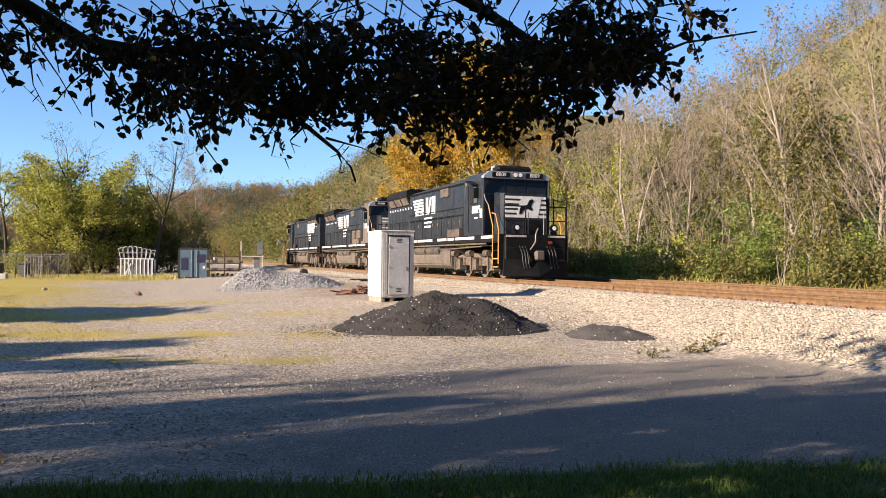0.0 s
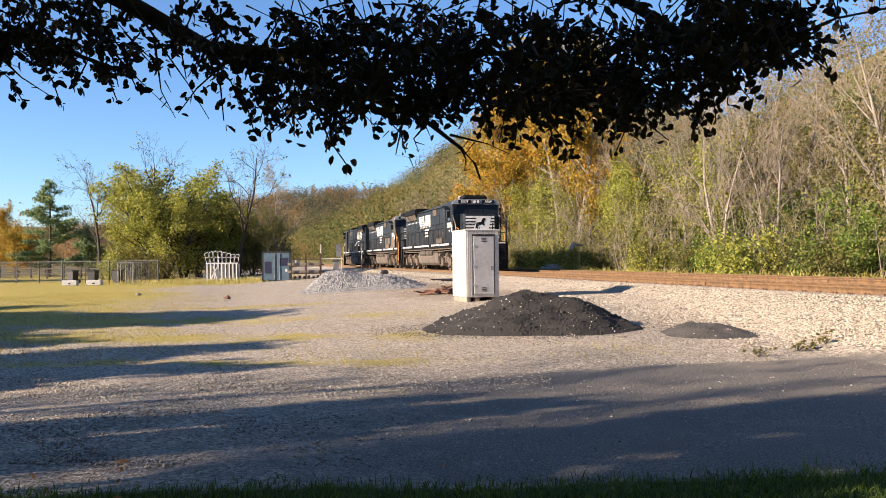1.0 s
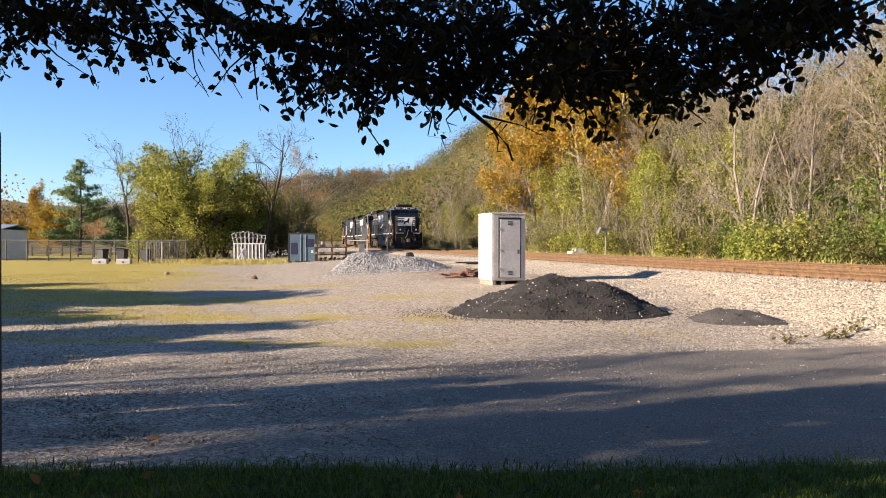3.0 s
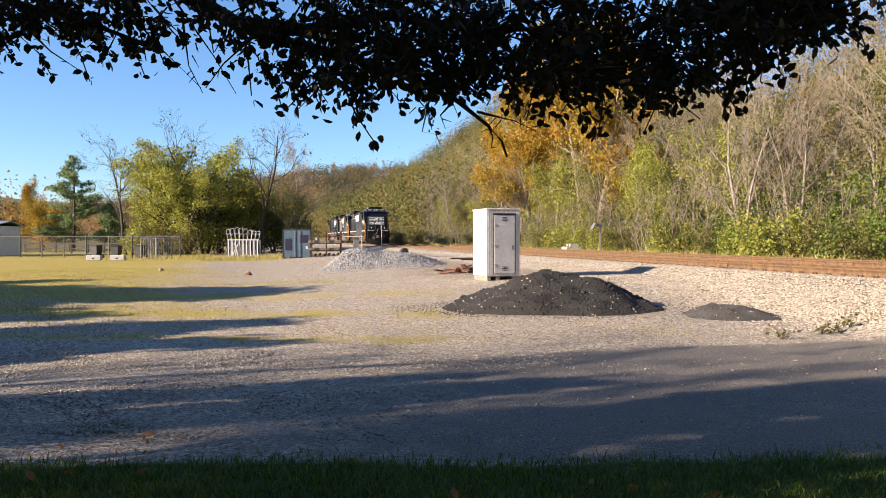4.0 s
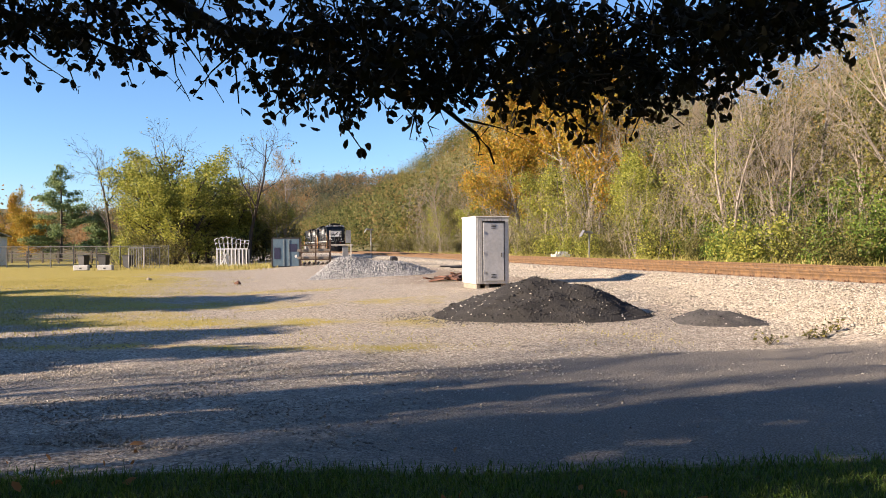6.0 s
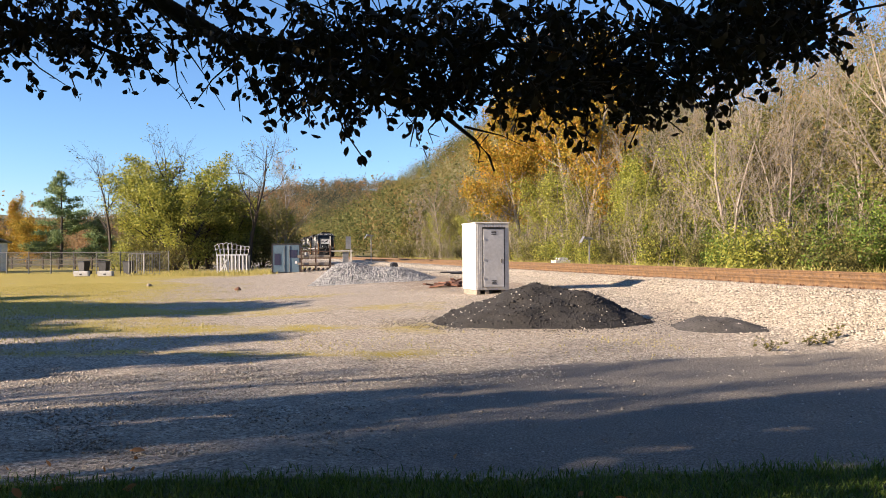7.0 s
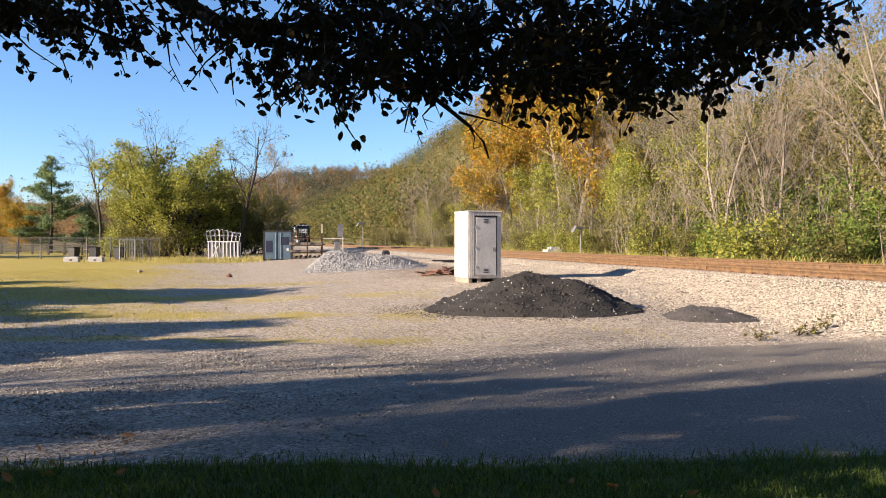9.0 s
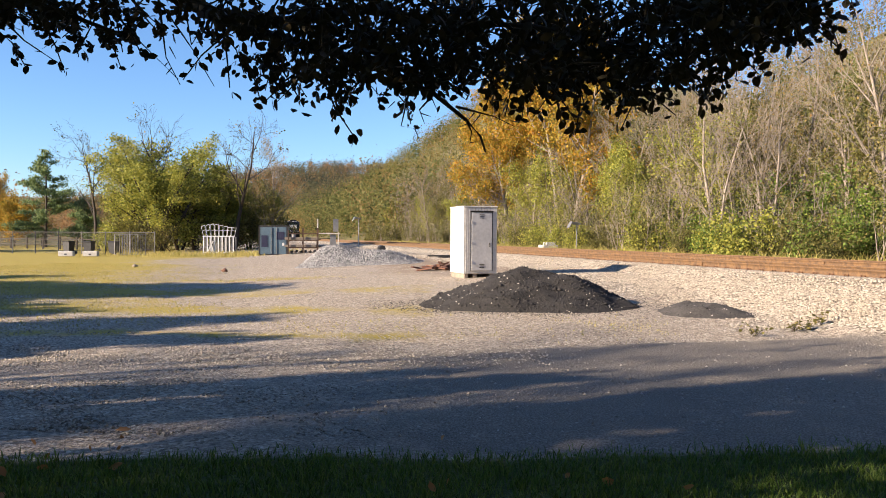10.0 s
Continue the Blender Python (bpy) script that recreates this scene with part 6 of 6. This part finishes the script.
def bench_and_posts():
    p = W(76, 7.6)
    t = thing("timber_stand", "weathered open timber stand with a grey locker beneath", "timber stand", pose(p.x, p.y, hz(p.x, p.y), 0, 0, 12))
    for x, z in ((0, 2.75), (1.95, 1.5)):
        part("post", B(x - 0.06, x + 0.06, -0.06, 0.06, 0, z), M["palewood"], t)
        part("post", B(x - 0.06, x + 0.06, 0.9, 1.02, 0, min(z, 1.5)), M["palewood"], t)
    part("deck", B(-0.1, 2.1, -0.1, 1.1, 1.32, 1.42), M["palewood"], t)
    part("locker", B(1.15, 1.72, 0.1, 0.8, 0.1, 1.28, 0.02), M["galv"], t, "grey metal locker")
    part("sign_panel", B(1.45, 1.95, -0.02, 0.02, 1.55, 2.75), M["galv"], t, "plain weathered grey panel on edge")
    for (s, q, hgt, nm) in ((76.7, 11.6, 2.72, 0), (48.9, 21.9, 2.05, 1)):
        p = W(s, q)
        t = thing("detector_post", "slim pale post with a tilted box on top beside the track", "signal post", pose(p.x, p.y, hz(p.x, p.y), 0, 0, TRACK_TURN), "detector posts")
        part("post", cyl(bmesh.new(), (0, 0, -0.1), (0, 0, hgt), 0.045, seg=8), M["galv"] if nm else M["concrete"], t)
        part("head", B(-0.45, 0.22, -0.14, 0.14, -0.02, 0.12, 0.015, pose(0.0, 0, hgt, 0, 6, 0)), M["galv"], t, "grey instrument head")
        part("panel", B(-0.03, 0.02, -0.20, 0.20, -0.24, 0.24, 0.01, pose(-0.50, 0, hgt - 0.02, 0, 30, 0)), M["white"] if not nm else M["galv"], t, "white tilted panel")
    p = W(53.4, 21.7)
    t = thing("concrete_pad", "low stepped white concrete block beside the track", "concrete block", pose(p.x, p.y, hz(p.x, p.y), 0, 0, TRACK_TURN))
    part("base", B(-0.55, 0.55, -0.5, 0.5, -0.1, 0.60, 0.02), M["concrete"], t)
    part("cap", B(-0.25, 0.45, -0.35, 0.35, 0.60, 0.78, 0.02), M["concrete"], t)
    # culvert pipe end
    p = W(44, 8.0)
    t = thing("drain_pipe", "short black corrugated plastic pipe on the stone heap", "pipe", pose(p.x, p.y, hz(p.x, p.y), 0, 0, TRACK_TURN))
    bm = bmesh.new()
    for k in range(6):
        cyl(bm, (0, k * 0.12, 0.42), (0, k * 0.12 + 0.07, 0.42), 0.18, seg=16)
        cyl(bm, (0, k * 0.12 + 0.06, 0.42), (0, k * 0.12 + 0.13, 0.42), 0.16, seg=16)
    part("barrel", bm, M["bin"], t)
    part("support", B(-0.2, 0.2, 0, 0.7, -0.05, 0.2), M["greystone"], t)


bench_and_posts()


def scrap():
    r = random.Random(6)
    t = thing("rusty_scrap", "low heap of rusty scrap plates and bars on the gravel", "scrap metal")
    for k in range(22):
        x, y = -2.35 + r.gauss(0, 0.45), 28.2 + r.gauss(0, 0.35)
        m = Matrix.Translation((x, y, hz(x, y) + 0.05 + 0.10 * r.random())) @ pose(0, 0, 0, r.uniform(-14, 14), r.uniform(-14, 14), r.uniform(0, 180))
        part("plate", B(-0.35 * r.random() - 0.1, 0.4, -0.07, 0.07, -0.02, 0.03, 0.005), M["rust"], t, "", m)
    t = thing("steel_bars", "dark steel bars lying on the ballast shoulder", "scrap metal")
    for s, q, ln, a in ((38.5, 10.6, 1.7, 60), (39.5, 11.3, 1.4, 50), (40.3, 10.3, 1.2, 72)):
        p = W(s, q)
        part("bar", B(-0.05, 0.05, -ln / 2, ln / 2, -0.02, 0.06, 0.01), M["darkmetal"], t, "", Matrix.Translation((p.x, p.y, hz(p.x, p.y) + 0.03)) @ pose(0, 0, 0, 0, 5, -a))


scrap()


def fence_and_bins():
    r = random.Random(9)
    x0, y0, x1, y1 = -47.0, 64.0, -27.2, 60.2
    t = thing("chain_link_fence", "galvanised chain-link fence with pipe posts", "fence")
    n = 9
    top = 1.75
    ps = []
    for k in range(n + 1):
        u = k / n
        x, y = x0 + (x1 - x0) * u, y0 + (y1 - y0) * u
        ps.append(Vector((x, y, hz(x, y))))
        part("post", cyl(bmesh.new(), (x, y, hz(x, y) - 0.1), (x, y, hz(x, y) + top + 0.1), 0.045, seg=6), M["fencewire"], t)
    for a, b_ in zip(ps[:-1], ps[1:]):
        part("top_rail", cyl(bmesh.new(), a + Vector((0, 0, top)), b_ + Vector((0, 0, top)), 0.028, seg=5), M["fencewire"], t)
        wires = []
        ln = (b_ - a).length
        m_ = int(ln / 0.16)
        for i in range(-10, m_ + 1):
            for sgn in (1, -1):
                u0, u1 = i / m_, (i + 10) / m_
                z0, z1 = (0.05, top) if sgn > 0 else (top, 0.05)
                c0, c1 = max(u0, 0), min(u1, 1)
                if c1 - c0 < 0.01:
                    continue
                w0, w1 = (c0 - u0) / (u1 - u0), (c1 - u0) / (u1 - u0)
                wires.append((3, [a.lerp(b_, c0) + Vector((0, 0, z0 + (z1 - z0) * w0)), a.lerp(b_, c1) + Vector((0, 0, z0 + (z1 - z0) * w1))], [0.006, 0.006]))
        put("wire_mesh", tubes(wires, M["fencewire"], (3, 3, 3, 3), "wire_mesh"), t)
    g = thing("pipe_gate", "pale galvanised gate panels leaning together by the fence", "gate", pose(-29.2, 58.6, hz(-29.2, 58.6), 0, 0, 10))
    for k in range(3):
        fr = rod(bmesh.new(), [(0, 0, 0.05), (0, 0, 1.6), (1.1, 0, 1.6), (1.1, 0, 0.05), (0, 0, 0.05)], 0.035)
        for q in range(1, 6):
            rod(fr, [(q * 0.18, 0, 0.05), (q * 0.18, 0, 1.6)], 0.014)
        part("panel", fr, M["galv"], g, "", pose(-0.4 + k * 0.55, 0.1 * k, 0, 0, 0, 12 * k))
    for x, y in ((-32.5, 60.2), (-30.6, 60.4), (-34.9, 61.5)):
        b0 = thing("waste_bin", "black plastic wheeled waste bin by the fence", "waste bin", pose(x, y, hz(x, y), 0, 0, r.uniform(-20, 20)), "waste bins")
        bm = bmesh.new()
        bmesh.ops.create_cone(bm, cap_ends=True, segments=4, radius1=0.36, radius2=0.46, depth=0.92, matrix=pose(0, 0, 0.52, 0, 0, 45))
        part("body", bm, M["bin"], b0)
        part("lid", B(-0.36, 0.36, -0.40, 0.36, 0.98, 1.05, 0.03), M["bin"], b0)
        for sx in (-0.33, 0.33):
            part("wheel", cyl(bmesh.new(), (sx - 0.04, 0.38, 0.12), (sx + 0.04, 0.38, 0.12), 0.12, seg=10), M["bin"], b0)
    for x, y in ((-31.2, 54.7), (-29.35, 54.6)):
        c = thing("concrete_barrier", "pale concrete block lying by the gravel drive", "concrete block", pose(x, y, hz(x, y), 0, 0, 10), "concrete blocks")
        part("block", B(-0.5, 0.5, -0.25, 0.25, 0, 0.38, 0.03), M["concrete"], c)
        part("lifting_slot", B(-0.09, 0.09, -0.255, -0.245, 0.1, 0.2), M["darkmetal"], c)


fence_and_bins()


def white_building():
    x, y = -51.2, 66.0
    t = thing("metal_shed", "low white metal-sided shed with open porch and grey roof", "shed", pose(x, y, hz(x, y), 0, 0, 16))
    part("wall", B(-7, 3.6, 0, 7, 0, 2.75), M["siding"], t)
    for k in range(26):
        xx = -6.9 + k * 0.41
        part("siding_rib", B(xx, xx + 0.04, -0.02, 0.0, 0.02, 2.74), M["siding"], t)
    rf = prism(bmesh.new(), [(-0.3, 2.74), (3.5, 3.15), (7.3, 2.74), (7.3, 2.82), (3.5, 3.25), (-0.3, 2.82)], -7.3, 3.9)
    part("roof", rf, M["roof"], t)
    part("porch_roof", B(-7, 1.3, -2.2, -0.02, 2.45, 2.55), M["roof"], t)
    for xx in (-2.0, 0.2, 1.2):
        part("porch_post", B(xx - 0.07, xx + 0.07, -2.15, -2.0, 0, 2.45), M["darkmetal"], t)
    part("door", B(-1.4, -0.4, -0.03, 0.0, 0.02, 2.05), M["casegrey"], t)


white_building()

# rail fence behind the yard
_f = thing("rail_fence", "dark timber rail fence at the field's edge", "fence")
for _k in range(16):
    _x, _y = -74 + _k * 2.4, 92 - _k * 0.9
    part("post", B(_x - 0.08, _x + 0.08, _y - 0.08, _y + 0.08, hz(_x, _y) - 0.1, hz(_x, _y) + 1.3), M["bark"], _f)
    if _k < 15:
        for _z in (0.5, 1.05):
            part("rail", rod(bmesh.new(), [(_x, _y, hz(_x, _y) + _z), (_x + 2.4, _y - 0.9, hz(_x + 2.4, _y - 0.9) + _z)], 0.06), M["bark"], _f)


# ---- grass, gravel and fallen leaves ----
def blades(name, label, n, place, hgt, width, mat_, seed):
    g = np.random.RandomState(seed)
    c = place(g, n)
    n = len(c)
    a = g.rand(n) * 6.283
    h = hgt[0] + (hgt[1] - hgt[0]) * g.rand(n) ** 1.5
    lean = h * (0.15 + 0.75 * g.rand(n))
    la = g.rand(n) * 6.283
    w = width * (0.6 + 0.8 * g.rand(n))
    dx, dy = np.cos(a) * w, np.sin(a) * w
    z0 = np.zeros(n)
    base = c
    mid = c + np.stack([np.cos(la) * lean * 0.35, np.sin(la) * lean * 0.35, h * 0.6], -1)
    tip = c + np.stack([np.cos(la) * lean, np.sin(la) * lean, h], -1)
    s = np.stack([dx, dy, z0], -1)
    v = np.stack([base - s, base + s, mid + s * 0.8, mid - s * 0.8, tip], 1)
    f = np.array([(0, 1, 2), (0, 2, 3), (3, 2, 4)])
    f = (f[None] + 5 * np.arange(n)[:, None, None]).reshape(-1, 3)
    tagged(new(name, mesh_from(name, v.reshape(-1, 3), f, mat_)), label, "grass", kind="stuff")


def grounded(x, y):
    return np.stack([x, y, height(x, y) + 0.012 * wavy(x, y, 2.4, 1) + 0.006 * wavy(x, y, 6.1, 2) - 0.005], -1)


def lawn_place(g, n):
    x, y = g.uniform(-5.5, 5.5, n), g.uniform(3.6, 7.2, n)
    k = y < 5.98 + 0.12 * x + 0.12 * wavy(x, y, 1.7, 3) + 0.10 * g.randn(n)
    k &= (wavy(x, y, 3.1, 7) + 0.5 * g.randn(n)) > -0.75
    return grounded(x[k], y[k])


def dry_place(g, n):
    x, y = g.uniform(-24, 3, n), g.uniform(11.5, 40, n)
    s, q = SQ(x, y)
    v = 0.8 * sstep(-q, -2.5, 4.5) * sstep(y, 12, 16) + 0.9 * np.exp(-((x + 7.5) / 3.0) ** 2 - ((y - 26) / 1.0) ** 2) + 0.35 * sstep(y, 11.6, 12.4) * (1 - sstep(y, 15, 18))
    k = (v + 0.45 * wavy(x, y, 1.3, 3) + 0.2 * g.randn(n)) > 0.62
    return grounded(x[k], y[k])


blades("lawn", "shaded green lawn grass beside the lane", 100000, lawn_place, (0.02, 0.085), 0.0042, M["grass"], 1)
blades("dry_grass", "sparse yellow-green dry grass in the gravel yard", 110000, dry_place, (0.015, 0.06), 0.008, M["drygrass"], 2)


def far_grass_place(g, n):
    x, y = g.uniform(-30, -17, n), g.uniform(53, 72, n)
    s, q = SQ(x, y)
    k = (np.exp(-((x + 21.5) / 5) ** 2 - ((y - 58) / 6) ** 2) + 0.3 * g.randn(n)) > 0.4
    return grounded(x[k], y[k])


blades("tall_dry_grass", "tall yellow grass round the stacked frames", 9000, far_grass_place, (0.1, 0.38), 0.02, M["drygrass"], 3)


def verge_place(g, n):
    s, q = g.uniform(14, 110, n), g.uniform(21.0, 24.0, n)
    return grounded(q * DY + s * DX, -q * DX + s * DY)


blades("verge_grass", "rank dry grass and weeds beyond the tracks", 26000, verge_place, (0.12, 0.65), 0.012, M["drygrass"], 4)


def ballast_place(r):
    while True:
        s, q = 9 + 36 * r.random() ** 1.5, r.uniform(8.4, 13.0)
        p = W(s, q)
        if (p.y > 12.4 + 0.36 * (p.x + 1) or q > 10.2) and q > 9.4 + r.gauss(0, 0.4):
            return p.x, p.y, hz(p.x, p.y) + 0.004


def yard_place(r):
    while True:
        y = 6.3 + 26 * r.random() ** 1.35
        x = r.uniform(-0.82, 0.55) * y
        s, q = SQ(x, y)
        if q < 9.8 and y > 6.5 + 0.12 * x and not (y < 11.2 + 0.36 * max(x + 1, 0) and x > -2 + r.gauss(0, 1.2) and r.random() < 0.94):
            return x, y, hz(x, y) + 0.002


tagged(new("ballast_stones", stone_cloud(30000, random.Random(1), ballast_place, (0.018, 0.042), M["tanstone"], "ballast_stones")), "tan crushed-stone ballast on the track's shoulder", "ballast", kind="stuff")
tagged(new("yard_gravel", stone_cloud(46000, random.Random(2), yard_place, (0.006, 0.022), M["mixstone"], "yard_gravel")), "loose grey and tan gravel over the yard and lane", "gravel", kind="stuff")


def edge_place(r):
    while True:
        x = r.uniform(-9, 0.6)
        y = 10.9 + 0.20 * x + r.gauss(0, 0.7)
        if SQ(x, y)[1] < 9.6 and y > 7:
            return x, y, hz(x, y) + 0.004


tagged(new("coarse_gravel", stone_cloud(3400, random.Random(12), edge_place, (0.008, 0.024), M["mixstone"], "coarse_gravel")), "coarse grey stones strewn along the lane's far edge", "gravel", kind="stuff")


def millings_place(r):
    while True:
        a = r.uniform(0, 6.283)
        d = 0.85 + abs(r.gauss(0, 0.22))
        x, y = 0.45 + 2.6 * d * math.cos(a) - (0.5 if math.cos(a) < 0 else 0) * r.random(), 17.1 + 1.45 * d * math.sin(a)
        if SQ(x, y)[1] < 9.4:
            return x, y, hz(x, y) + 0.006


tagged(new("scattered_millings", stone_cloud(3600, random.Random(14), millings_place, (0.004, 0.018), M["coallump"], "scattered_millings")), "black millings scattered round the foot of the heap", "gravel", kind="stuff")


def fallen_leaves():
    r = random.Random(20)
    spots = [(0.72, 5.25, 0.09), (-3.07, 6.35, 0.11)] + [(r.uniform(-4, 4), r.uniform(4.6, 6.4), r.uniform(0.05, 0.09)) for _ in range(26)]
    for k, (x, y, sz) in enumerate(spots):
        g = leaf_mesh("fallen_leaf", [(0, 0, 0)], sz, 30 + k, M["deadleaf"], None, 0.0, True)
        ob = put("fallen_leaf", g, None, Matrix.Translation((x, y, hz(x, y) + (0.05 if y < 5.9 + 0.12 * x else 0.025))))
        tagged(ob, "curled orange-brown fallen leaf on the ground", "leaf", "fallen leaves")


fallen_leaves()


def debris():
    for x, y, sz, mt, lb in ((-11.65, 32.45, 0.17, "rust", "small dark lump of debris on the gravel"), (-17.5, 36.5, 0.16, "wood", "small weathered clod on the grass")):
        me = stone_cloud(1, random.Random(int(y)), lambda r, x=x, y=y: (x, y, hz(x, y) + 0.04), (sz, sz + 0.02), M[mt], "debris")
        tagged(new("debris", me), lb, "debris")


debris()


def weeds():
    r = random.Random(31)
    for x, y in ((4.1, 13.5), (5.3, 14.4), (5.6, 14.6), (4.95, 14.2)):
        t = thing("weed", "small green and brown weed at the lane's edge", "weed", pose(x, y, hz(x, y)), "weeds")
        br, pts = [], []
        for k in range(7):
            tip = Vector((r.gauss(0, 0.12), r.gauss(0, 0.1), r.uniform(0.08, 0.22)))
            br.append((3, [Vector((0, 0, -0.02)), tip * 0.5 + Vector((0, 0, 0.03)), tip], [0.006, 0.004, 0.002]))
            pts += [tuple(tip * u + Vector((r.gauss(0, 0.02), r.gauss(0, 0.02), 0))) for u in (0.4, 0.6, 0.8, 0.95, 1)]
        put("stem", tubes(br, M["bark"]), t)
        put("leaves", leaf_mesh("leaves", pts, 0.07, 3, M["leafolive"]), t)


weeds()


def motions():
    """Three coupled engines roll away along the near track at a steady pace."""
    speed, first = 17.4, 36.95
    for k, (eng, gap) in enumerate(zip(ENGINES, (0.0, 18.65, 36.9))):
        rows = []
        for i in range(0, 21):
            t = i * 0.5
            rows.append((t, Matrix.Translation(W(first + gap + speed * t, Q_TRACK, RAIL_Z)) @ pose(0, 0, 0, 0, 0, TRACK_TURN + (180 if k == 2 else 0))))
        walk(eng, rows)
    for i, (wo, y) in enumerate(WHEELS):
        way = -1 if i < 12 else 1
        rows = []
        for f in range(0, 301):
            t = f / 30
            rows.append((t, pose(0, y, 0.53, way * math.degrees(speed * t / 0.53) % 360, 0, 0)))
        walk(wo, rows)


motions()
